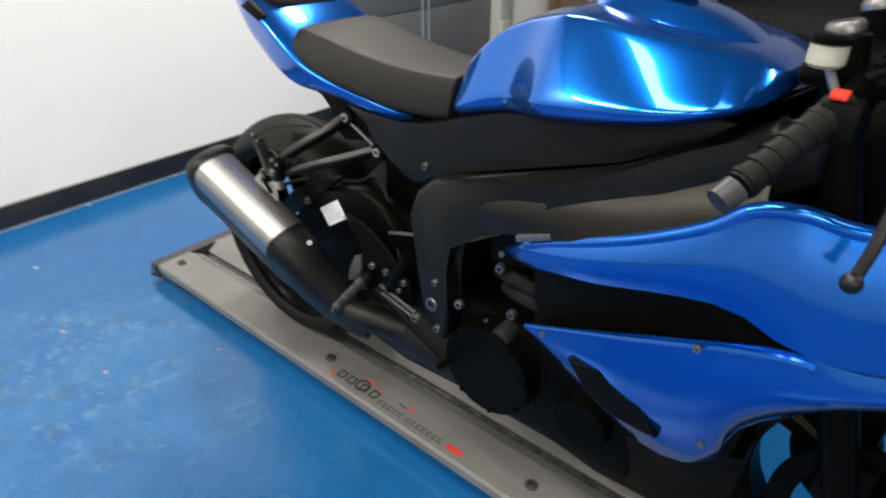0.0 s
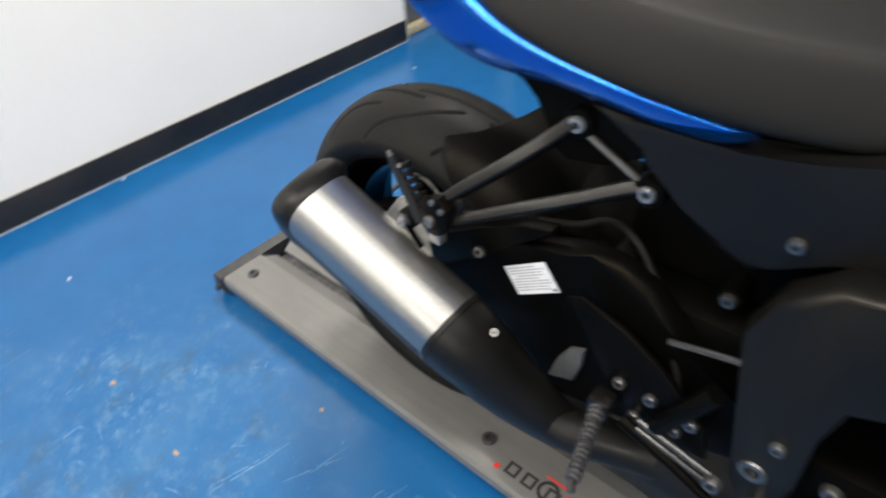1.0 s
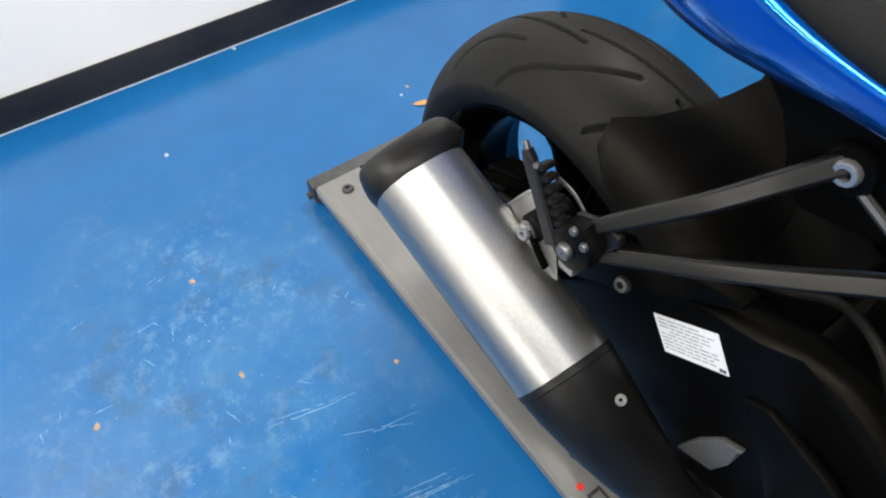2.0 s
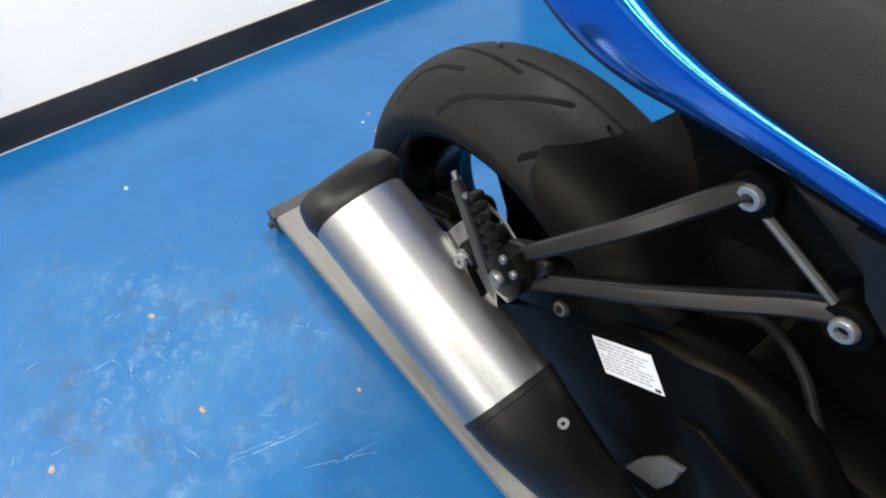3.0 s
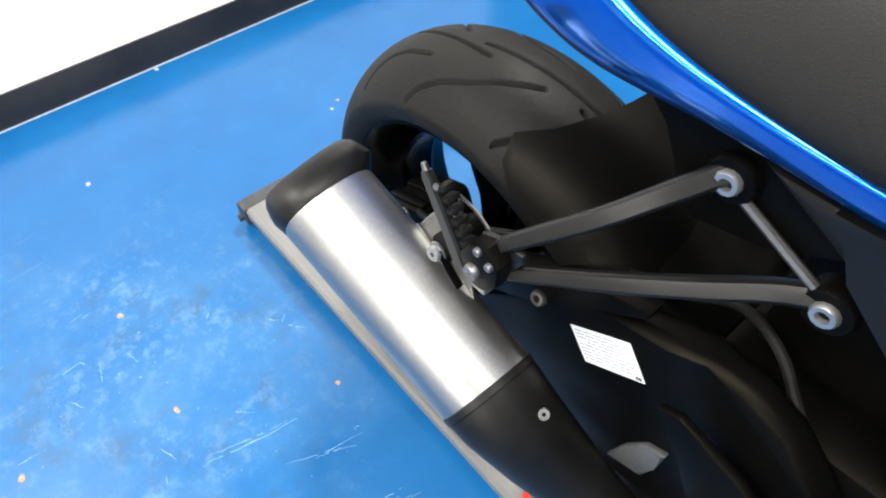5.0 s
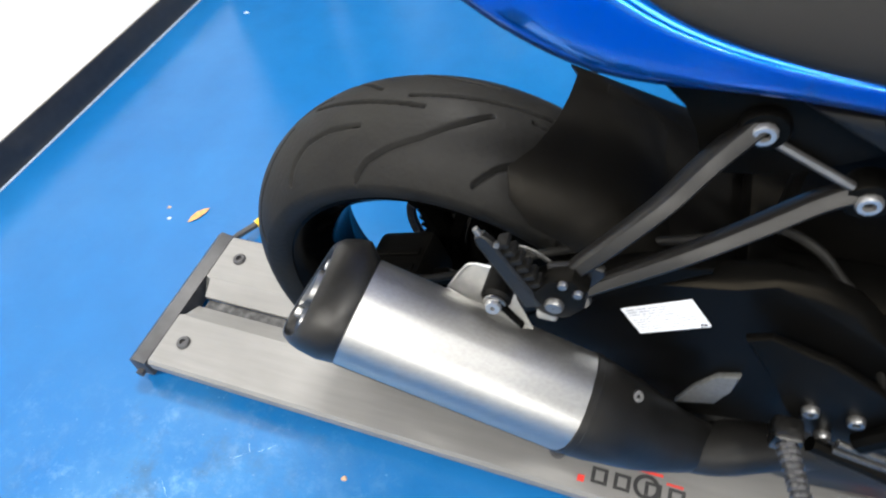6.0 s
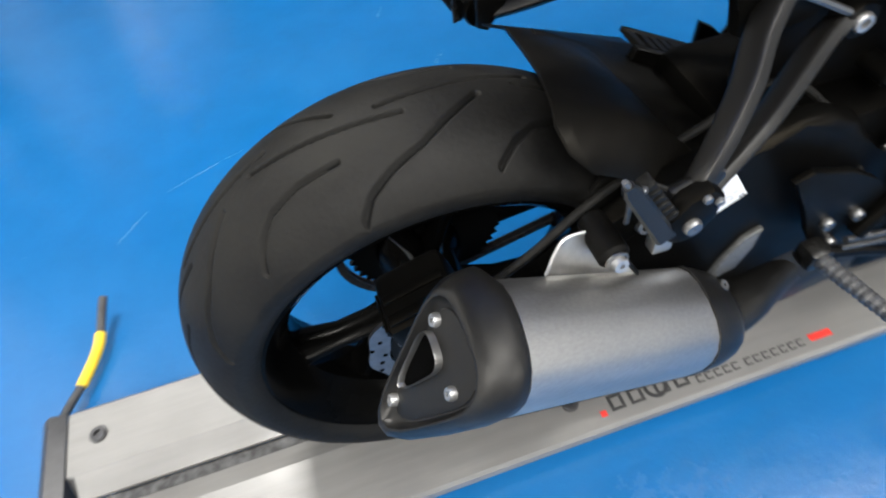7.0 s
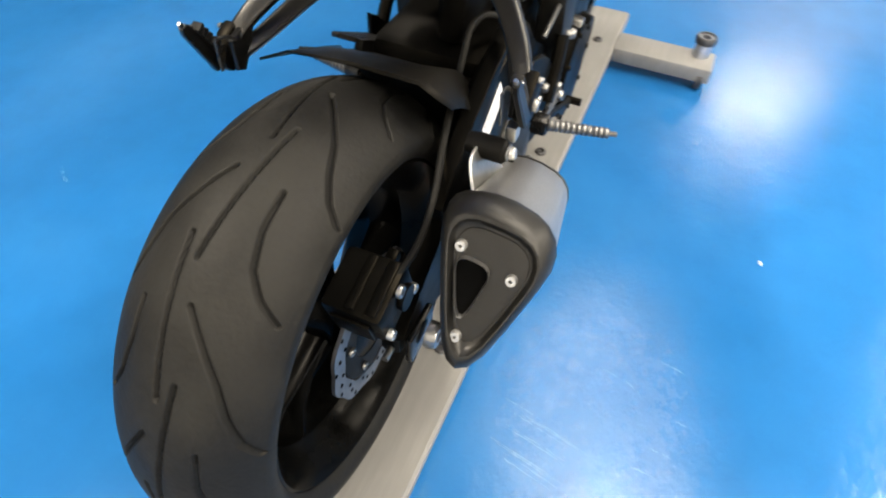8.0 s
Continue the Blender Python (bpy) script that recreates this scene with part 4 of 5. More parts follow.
SECTION = [(-0.180, 0.621, 0.045), (-0.311, 0.597, 0.058), (-0.222, 0.372, 0.036)]
CAPSEC = [(-0.164, 0.619, 0.042), (-0.315, 0.601, 0.056), (-0.224, 0.366, 0.047)]  # the end cap is a little wider
YAW, DROP = -0.092, 0.094  # how the muffler runs inwards and down towards its front
CY, CV = -0.238, 0.532  # middle of the section


def face_lean(y, v):
    """How much further back the end face lies: it looks up and outwards a little."""
    return 0.19 * (CV - v) + 0.10 * (y - CY)


def muffler_ring(s, grow=1.0, dy=0.0, dv=0.0):
    out = []
    flare = max(0.0, min(1.0, (s - 0.277) / 0.02))
    section = [[a + (b - a) * flare for a, b in zip(p, q)] for p, q in zip(SECTION, CAPSEC)]
    for p in rounded([(CY + (y - CY) * grow, CV + (v - CV) * grow, r * grow) for y, v, r in section]):
        lean = max(0.0, min(1.0, (s - 0.28) / 0.03))
        far = s + lean * face_lean(p[0], p[1])
        q = A2 * far + V2 * (p[1] + dv + DROP * (far - 0.276))
        out.append((q.x, p[0] + dy + YAW * (far - 0.276), q.z))
    return out


exhaust = part("exhaust", loft([muffler_ring(s) for s in (0.033, 0.10, 0.16, 0.22, 0.276)]), STEEL, bike, "short brushed steel muffler with black end caps", angle=30)
cap = part("end_cap", loft([muffler_ring(*q) for q in ((0.277, 1.0), (0.280, 1.008), (0.296, 1.0), (0.310, 0.965), (0.321, 0.905), (0.3275, 0.82), (0.329, 0.775), (0.3285, 0.745), (0.323, 0.715), (0.3195, 0.66), (0.3185, 0.5))]), HEATBLACK, exhaust, "black painted muffler end cap")
part("cap_face", loft([muffler_ring(0.3178, 0.64), muffler_ring(0.3203, 0.62), muffler_ring(0.3212, 0.55), muffler_ring(0.3216, 0.40)]), COVERBLACK, cap, "soot-blackened face of the end cap")


def outlet_ring(s, grow):
    out = []
    for p in rounded([(-0.200, 0.560, 0.013), (-0.242, 0.552, 0.014), (-0.222, 0.478, 0.011)], 6):
        y, v = -0.220 + (p[0] + 0.220) * grow, 0.532 + (p[1] - 0.532) * grow
        q = A2 * (s + face_lean(y, v)) + V2 * v
        out.append((q.x, y - 0.077 * (s - 0.276), q.z))
    return out


part("outlet_lip", loft([outlet_ring(0.318, 1.0), outlet_ring(0.3285, 1.0), outlet_ring(0.3295, 0.99), outlet_ring(0.3285, 0.965), outlet_ring(0.323, 0.955)], cap=False), CHROME, cap, "thin metal lip of the outlet")
# shallow black plug, coloured for the dark inside of the pipe
part("outlet", loft([outlet_ring(0.3205, 0.90), outlet_ring(0.3235, 0.93)]), HOLEBLACK, cap, "exhaust outlet, a sooty black plug for its dark inside")
for x, y, z in ((-0.109, -0.227, 0.570), (-0.066, -0.264, 0.628), (-0.067, -0.208, 0.650)):
    v = x * V2.x + z * V2.z
    q = A2 * (0.3205 + face_lean(y, v)) + V2 * v
    part("cap_bolt", stud((q.x, y, q.z), A2, 0.0062, 0.007, hollow=0.3), BRIGHT, cap)
bm = loft([muffler_ring(s, g) for s, g in ((0.026, 1.0), (0.027, 1.022), (0.034, 1.022), (0.035, 1.0))])
part("clamp_band", bm, HEATBLACK, exhaust, "black clamp seam")


shield = part("front_shield", loft([muffler_ring(*q) for q in ((0.026, 1.0, 0, 0), (0.016, 0.995, 0, 0), (0.0, 0.965, 0, -0.001), (-0.02, 0.925, 0.002, -0.003), (-0.06, 0.86, 0.010, -0.019), (-0.10, 0.77, 0.020, -0.036), (-0.145, 0.65, 0.032, -0.050), (-0.19, 0.55, 0.046, -0.061), (-0.215, 0.38, 0.056, -0.066))]), SHIELD, exhaust, "black heat shield at the front of the muffler")
part("shield_bolt", stud((0.2495, -0.1965, 0.5115), (0.45, -0.35, 0.8), 0.0068, 0.009, hollow=0.3), CHROME, shield)
part("mid_pipe", sweep([(0.285, -0.182, 0.385), (0.34, -0.165, 0.35), (0.40, -0.135, 0.335), (0.48, -0.10, 0.32), (0.60, -0.06, 0.29), (0.75, -0.03, 0.26)], [0.02, 0.034, 0.034, 0.034], 14), HEATBLACK, exhaust)
part("collector_box", loft([[(x, y, z) for y, z in ((-h, t - 0.05), (-h * 0.7, t), (h * 0.5, t), (h * 0.7, t - 0.05), (h * 0.6, l), (-h * 0.7, l), (-h, l + 0.04))] for x, h, t, l in ((0.285, 0.10, 0.31, 0.24), (0.31, 0.13, 0.34, 0.235), (0.345, 0.135, 0.37, 0.24), (0.38, 0.135, 0.38, 0.24), (0.48, 0.135, 0.39, 0.225), (0.60, 0.12, 0.37, 0.215), (0.68, 0.10, 0.34, 0.21))]), HEATBLACK, exhaust, "black exhaust box under the engine", angle=50)
# black strip under the sleeve, standing for its dark edge and shadow
low = rounded(SECTION)[13:21]
bm = bmesh.new()
seam = []
for s in (0.04, 0.16, 0.275):
    ring = [(CY + (p[0] - CY) * g, CV + (p[1] - CV) * g) for g, run in ((0.99, low), (1.012, low[::-1])) for p in run]
    seam.append([(A2 * s + V2 * (v + DROP * (s - 0.276)) + Vector((0, y + YAW * (s - 0.276), 0))) for y, v in ring])
loft(seam, bm)
part("lower_edge_shade", bm, HEATBLACK, exhaust, "black strip under the sleeve, for its dark edge and shadow")
# bracket on the sleeve, with its bolt
TAB = [(Vector((0.052, -0.179, 0.608)), Vector((0.054, -0.1785, 0.615)), Vector((0.064, -0.170, 0.630)), Vector((0.075, -0.166, 0.640)), Vector((0.110, -0.165, 0.637)), Vector((0.122, -0.176, 0.612)), Vector((0.146, -0.190, 0.575)))]
out = Vector((0.30, -0.80, 0.52)).normalized()
bm = bmesh.new()
face = [bm.verts.new(p + out * 0.0015) for p in TAB[0]]
back = [bm.verts.new(p - out * 0.0015) for p in TAB[0]]
bm.faces.new(face)
bm.faces.new(back[::-1])
for k in range(len(face)):
    j = (k + 1) % len(face)
    bm.faces.new((face[j], face[k], back[k], back[j]))
bracket = part("bracket", bm, TABSTEEL, exhaust, "dull steel mounting bracket")
part("bracket_flange", sweep([(0.051, -0.1865, 0.616), (0.098, -0.1895, 0.595), (0.144, -0.1935, 0.575)], 0.0026, 8, flat=1.6), ZINC, bracket, "bright folded bracket edge")
part("bracket_washer", lathe([(0.0005, -0.202), (0.0085, -0.2025), (0.0110, -0.2015), (0.0110, -0.1995), (0.0005, -0.199)], (0.107, 0, 0.635), "y", 20), CHROME, bracket)
part("bracket_bolt", stud((0.107, -0.202, 0.635), (0.1, -1, 0.25), 0.0080, 0.007, hollow=0.3), BRIGHT, bracket, "bright bolt head")
part("bracket_edge", sweep([(0.052, -0.179, 0.612), (0.064, -0.170, 0.631), (0.076, -0.166, 0.641), (0.108, -0.165, 0.638)], 0.0020, 8), ZINC, bracket)
part("rubber_mount", lathe([(0.012, -0.1985), (0.015, -0.195), (0.015, -0.165), (0.013, -0.15)], (0.107, 0, 0.635), "y", 18), PLASTIC, exhaust)

part("bracket_stay", sweep([(0.111, -0.2015, 0.641), (0.122, -0.2005, 0.622), (0.133, -0.198, 0.603)], 0.0045, 8, flat=0.5, up=(0, -1, 0)), SATIN, bracket, "black stay")

# -- passenger footpeg hangers --


def hanger(side, dx=0.0, dz=0.0):
    s = side

    def q(x, y, z):
        w = max(0.0, min(1.0, (y - 0.1) / 0.1))
        y -= 0.009 * max(0.0, min(1.0, (0.17 - y) / 0.05))
        return (x + dx * w, s * y, z + dz * w)

    main = part("peg_hanger", sweep([q(0.290, 0.098, 0.789), q(0.262, 0.121, 0.762), q(0.235, 0.147, 0.740), q(0.201, 0.171, 0.714), q(0.178, 0.186, 0.694), q(0.163, 0.196, 0.672)], [0.0150, 0.0145, 0.0140, 0.0132, 0.0115, 0.0105], 16, flat=0.62, up=(0.4, s * 0.6, 0.7), square=0.5), ARMGREY, bike, "dark metal passenger footpeg hanger")
    part("lower_arm", sweep([q(0.378, 0.096, 0.733), q(0.350, 0.107, 0.724), q(0.310, 0.129, 0.709), q(0.263, 0.152, 0.693), q(0.205, 0.175, 0.670), q(0.165, 0.195, 0.657)], [0.0150, 0.0145, 0.0140, 0.0132, 0.0115, 0.0105], 16, flat=0.62, up=(0.4, s * 0.6, 0.7), square=0.5), ARMGREY, main)
    part("tie_rod", sweep([q(0.305, 0.105, 0.779), q(0.370, 0.105, 0.745)], 0.0040, 8, steps=2), CHROME, main)
    for x, z in ((0.295, 0.79), (0.384, 0.735)):
        part("eye", lathe([(0.017, s * 0.077), (0.019, s * 0.080), (0.019, s * 0.098), (0.017, s * 0.101), (0.0105, s * 0.101)], (x, 0, z), "y", 20), SATIN, main)
        part("hanger_bolt", stud((x, s * 0.100, z), (0, s, 0), 0.0100, 0.006, hollow=0.5), BRIGHT, main, "bright socket bolt")
    # round clevis with its pin and two rivets
    ring = [(0.164 + 0.022 * math.cos(radians(a)), 0.664 + 0.022 * math.sin(radians(a))) for a in range(150, 325, 15)]
    part("clevis", prism([(x + dx, z + dz) for x, z in [*ring, (0.190, 0.664), (0.192, 0.690), (0.178, 0.703), (0.158, 0.695)]], s * 0.188, s * 0.208, 0.005), SATIN, main)
    part("clevis_pin", stud((0.165 + dx, s * 0.208, 0.667 + dz), (0, s, 0), 0.0085, 0.006, hollow=0.12), CHROME, main)
    for x, z in ((0.171, 0.697), (0.184, 0.689)):
        part("clevis_rivet", stud((x + dx, s * 0.2075, z + dz), (0, s, 0), 0.0042, 0.004, hollow=0.1), CHROME, main)
    if s < 0:
        part("clevis_foot", box(0.146 + dx, 0.166 + dx, s * 0.182, s * 0.197, 0.618 + dz, 0.640 + dz, 0.003), TABSTEEL, main)
    part("hanger_root", prism([(x + dx, z + dz) for x, z in ((0.155, 0.647), (0.170, 0.640), (0.188, 0.668), (0.203, 0.692), (0.201, 0.700), (0.187, 0.703), (0.153, 0.690))], s * 0.180, s * 0.190, 0.004), ARMGREY, main)
    # folded peg: a flat bar, with rubber teeth along one edge
    a, b = Vector(q(0.146, 0.204, 0.656)), Vector(q(0.099, 0.200, 0.732))
    d = (b - a).normalized()
    side_v = Vector((0, s, 0))
    wide = d.cross(side_v).normalized() * -s
    bar = []
    for k in range(13):
        t = k / 12
        c, w_, h_ = a.lerp(b, t), 0.0098 - 0.0022 * t - (0.003 if k == 12 else 0), 0.0052 - 0.0012 * t
        bar.append([c + wide * w_ * u + side_v * h_ * v for u, v in ((-1, -0.6), (-0.7, -1), (0.7, -1), (1, -0.6), (1, 0.6), (0.7, 1), (-0.7, 1), (-1, 0.6))])
    pg = part("footpeg", loft(bar), ARMGREY, main, "folded black passenger footpeg", angle=25)
    turn = Matrix((wide, side_v, d)).transposed().to_4x4()
    for k in range(7):
        c = a.lerp(b, 0.12 + 0.115 * k) + wide * (0.0145 - 0.0004 * k) - side_v * 0.004
        own = box(-0.0058, 0.0058, -0.008, 0.006, -0.0030, 0.0030, 0.0015)
        own.transform(Matrix.Translation(c) @ turn)
        part("peg_tooth", own, RUBBER, pg)
    part("tip_stud", stud(b - d * 0.002, d, 0.0030, 0.009, hollow=0.2), CHROME, pg)
    part("tip_screw", stud(b - d * 0.014 + wide * 0.007, side_v + wide, 0.0030, 0.004, hollow=0.2), CHROME, pg)
    part("return_spring", sweep([q(0.121, 0.182, 0.660), q(0.120, 0.182, 0.684), q(0.1185, 0.181, 0.703)], 0.0032, 8, flat=0.6), PEGSTEEL, main)
    part("return_spring", sweep([q(0.1185, 0.181, 0.703), q(0.138, 0.180, 0.698), q(0.155, 0.180, 0.686)], 0.0024, 8, flat=0.6), PEGSTEEL, main)


hanger(-1)
hanger(1, -0.036, -0.018)

# -- tail, seat and tank --


def body_ring(x, half, top, low, shape):
    """Half outline as (share of half width, share of height), from the middle of the top round to the middle of the bottom."""
    pts = [(half * u, low + (top - low) * v) for u, v in shape]
    left_side = [(x, y, z) for y, z in pts]
    right_side = [(x, -y, z) for y, z in pts[::-1] if y > 1e-6]
    return left_side + right_side


TAILS = [(0, 1), (0.5, 0.98), (0.84, 0.93), (0.97, 0.84), (1.0, 0.74), (0.985, 0.62), (0.96, 0.27), (0.90, 0.02), (0.80, -0.03), (0, -0.03)]
tail_rows = [(0.480, 0.106, 0.836, 0.822), (0.44, 0.113, 0.846, 0.808), (0.37, 0.122, 0.857, 0.818), (0.30, 0.135, 0.874, 0.836), (0.235, 0.142, 0.896, 0.838), (0.19, 0.144, 0.922, 0.839), (0.15, 0.143, 0.952, 0.847), (0.10, 0.138, 0.982, 0.866), (0.05, 0.128, 1.006, 0.895), (0.0, 0.120, 1.028, 0.922), (-0.06, 0.098, 1.048, 0.977), (-0.14, 0.068, 1.064, 1.025), (-0.20, 0.04, 1.068, 1.05)]
tail = part("tail_cowl", loft([body_ring(x, h, t, l, TAILS) for x, h, t, l in tail_rows]), BLUE, bike, "metallic blue tail cowl", subsurf=2, angle=80)
part("tail_light", prism([(-0.212, 1.035), (-0.150, 1.012), (-0.140, 1.026), (-0.20, 1.050)], -0.05, 0.05, 0.004), REDBTN, tail)
# black plate on the cowl, coloured for the dark of a recess
part("tail_recess_plate", prism([(0.02, 0.985), (0.085, 0.957), (0.10, 0.972), (0.05, 1.0)], -0.134, -0.118, 0.004), PLASTIC, tail)
part("undertray", loft([body_ring(x, h, t, l, TAILS) for x, h, t, l in ((0.50, 0.075, 0.812, 0.77), (0.40, 0.080, 0.815, 0.765), (0.30, 0.082, 0.842, 0.785), (0.22, 0.084, 0.842, 0.80), (0.15, 0.084, 0.852, 0.825), (0.08, 0.08, 0.885, 0.865))]), PLASTIC, bike, "black plastic tray under the seat", subsurf=1, angle=80)
part("subframe_plate", prism([(0.19, 0.845), (0.213, 0.822), (0.239, 0.802), (0.250, 0.775), (0.256, 0.748), (0.278, 0.735), (0.33, 0.745), (0.40, 0.785), (0.40, 0.835), (0.25, 0.85)], -0.092, -0.078, 0.003), SATIN, bike, "black subframe plate behind the hanger bolts")
part("rear_seat", loft([body_ring(x, h, t, l, TAILS) for x, h, t, l in ((0.10, 0.095, 0.985, 0.97), (0.06, 0.105, 1.035, 0.98), (-0.04, 0.10, 1.07, 1.02), (-0.12, 0.07, 1.085, 1.05), (-0.15, 0.04, 1.07, 1.055))]), VINYL, bike, "black vinyl passenger pad", subsurf=2, angle=80)

SEATS = [(0, 1.0), (0.45, 0.99), (0.74, 0.955), (0.80, 0.90), (0.92, 0.5), (1.0, 0.15), (0.97, 0.0), (0.5, -0.02), (0, -0.02)]
seat_rows = [(0.158, 0.112, 0.948, 0.925), (0.172, 0.130, 0.958, 0.910), (0.205, 0.138, 0.957, 0.893), (0.27, 0.136, 0.945, 0.866), (0.35, 0.128, 0.928, 0.849), (0.43, 0.118, 0.918, 0.836), (0.50, 0.108, 0.915, 0.832), (0.545, 0.102, 0.916, 0.834), (0.566, 0.099, 0.916, 0.838), (0.570, 0.094, 0.912, 0.842)]
part("seat", loft([body_ring(x, h, t, l, SEATS) for x, h, t, l in seat_rows]), VINYL, bike, "black vinyl rider seat", subsurf=2, angle=80)

TANKS = [(0, 1.0), (0.32, 0.985), (0.54, 0.96), (0.605, 0.945), (0.64, 0.915), (0.955, 0.345), (0.985, 0.27), (1.0, 0.22), (0.975, 0.13), (0.90, 0.0), (0.45, -0.02), (0, -0.02)]
tank_rows = [(0.568, 0.080, 0.918, 0.850), (0.574, 0.093, 0.932, 0.848), (0.596, 0.102, 0.958, 0.852), (0.632, 0.108, 0.995, 0.862), (0.68, 0.112, 1.022, 0.876), (0.725, 0.128, 1.038, 0.888), (0.775, 0.170, 1.052, 0.898), (0.80, 0.180, 1.055, 0.902), (0.85, 0.188, 1.053, 0.910), (0.93, 0.194, 1.045, 0.924), (1.00, 0.192, 1.034, 0.942), (1.045, 0.174, 1.024, 0.957), (1.075, 0.130, 1.012, 0.970), (1.092, 0.08, 1.0, 0.980)]
tank = part("fuel_tank", loft([body_ring(x, h, t, l, TANKS) for x, h, t, l in tank_rows]), BLUE, bike, "metallic blue fuel tank", subsurf=2, angle=80)
part("tank_top_cover", loft([body_ring(x, h, t, l, TANKS) for x, h, t, l in ((0.78, 0.03, 1.062, 1.045), (0.86, 0.065, 1.078, 1.04), (0.94, 0.075, 1.067, 1.03), (0.99, 0.07, 1.049, 1.02), (1.03, 0.055, 1.028, 1.005), (1.062, 0.035, 1.008, 0.995))]), BLUE, tank, subsurf=2, angle=80)
part("filler_cap", lathe([(0.036, 0), (0.036, 0.006), (0.03, 0.009), (0.012, 0.009)], (0.90, 0, 1.072), "z", 28), SATIN, tank)

# -- side cover, frame and subframe --
COVER = [(0.30, 0.832), (0.36, 0.822), (0.47, 0.812), (0.53, 0.832), (0.60, 0.852), (0.66, 0.874), (0.70, 0.886), (0.745, 0.893), (0.83, 0.905), (0.92, 0.920), (1.02, 0.945), (1.06, 0.95), (1.02, 0.905), (0.91, 0.858), (0.78, 0.815), (0.66, 0.775), (0.56, 0.752), (0.52, 0.715), (0.50, 0.70), (0.465, 0.715), (0.435, 0.752), (0.39, 0.790)]
both(lambda s: prism(COVER, s * 0.085, s * 0.118, 0.010), "side_cover", COVERBLACK, bike, "matt black side cover under the seat", angle=40)
SPAR = [(0.52, 0.66), (0.54, 0.715), (0.58, 0.752), (0.66, 0.772), (0.78, 0.812), (0.91, 0.855), (1.02, 0.905), (1.10, 0.965), (1.16, 0.955), (1.16, 0.90), (1.08, 0.845), (0.98, 0.785), (0.86, 0.745), (0.76, 0.715), (0.67, 0.672), (0.615, 0.632), (0.604, 0.57), (0.618, 0.49), (0.620, 0.42), (0.605, 0.395), (0.575, 0.40), (0.560, 0.445), (0.542, 0.55)]


def spar(side):
    bm = prism(SPAR, side * 0.112, side * 0.158, 0.012)
    for v in bm.verts:
        grow = max(0.0, min(1.0, (v.co.x - 0.62) / 0.35))
        v.co.y *= 1 + 0.22 * math.sin(math.pi * min(1, grow * 0.75)) - (0.30 * max(0, (v.co.x - 0.95) / 0.2))
    return bm


both(spar, "main_frame", SPARBLACK, bike, "dark grey aluminium frame spar", angle=40)
SPAR_T = [(0.605, -0.1545, 0.752), (0.66, -0.146, 0.774), (0.78, -0.140, 0.815), (0.91, -0.128, 0.858), (1.02, -0.110, 0.908), (1.10, -0.092, 0.962)]
SPAR_L = [(0.655, -0.1575, 0.676), (0.70, -0.170, 0.690), (0.77, -0.186, 0.718), (0.87, -0.200, 0.748), (0.99, -0.205, 0.790), (1.12, -0.180, 0.862)]
both(lambda s: sheet([(x, -s * y, z) for x, y, z in SPAR_T], [(x, -s * y, z) for x, y, z in SPAR_L], 0.016, 0.006, rows=10, out=(0, s, 0.5)), "spar_face", SPARBLACK, bike, "satin black rounded frame spar", angle=60)
for x, y, z, r in ((0.534, -0.118, 0.752, 0.0075), (0.590, -0.158, 0.535, 0.008), (0.595, -0.158, 0.425, 0.009)):
    part("frame_bolt", stud((x, y, z), (0, -1, 0), r, 0.008), CHROME, bike)
part("frame_boss", sweep([(0.489, -0.050, 0.634), (0.489, -0.089, 0.634)], 0.013, 14, steps=1), SATIN, bike)
part("frame_bolt", stud((0.489, -0.089, 0.634), (0, -1, 0), 0.0085, 0.008), CHROME, bike)
part("frame_badge", prism([(0.79, 0.728), (0.85, 0.752), (0.853, 0.742), (0.793, 0.717)], -0.199, -0.190, 0.001), DECAL, bike, "small silver badge")
part("airbox", box(0.56, 1.08, -0.085, 0.085, 0.72, 0.885, 0.03), PLASTIC, bike)
part("brake_line", sweep([(0.455, -0.145, 0.592), (0.49, -0.146, 0.603), (0.53, -0.146, 0.613)], 0.0042, 8), PEGSTEEL, bike)
# shock, battery box and dark innards behind the cover
part("shock_absorber", sweep([(0.44, 0, 0.42), (0.50, 0, 0.62), (0.53, 0, 0.72)], 0.04, 14), SATIN, bike)
part("inner_tray", box(0.345, 0.58, -0.052, 0.0, 0.60, 0.80, 0.02), PLASTIC, bike)

# -- rearset: heel plate, peg, brake pedal --
HEEL = [(0.332, 0.600), (0.352, 0.610), (0.41, 0.590), (0.455, 0.560), (0.52, 0.50), (0.53, 0.45), (0.48, 0.44), (0.42, 0.455), (0.395, 0.495), (0.37, 0.545)]

HEEL_LEFT = [(0.43, 0.575), (0.455, 0.56), (0.52, 0.50), (0.53, 0.45), (0.48, 0.44), (0.43, 0.455)]


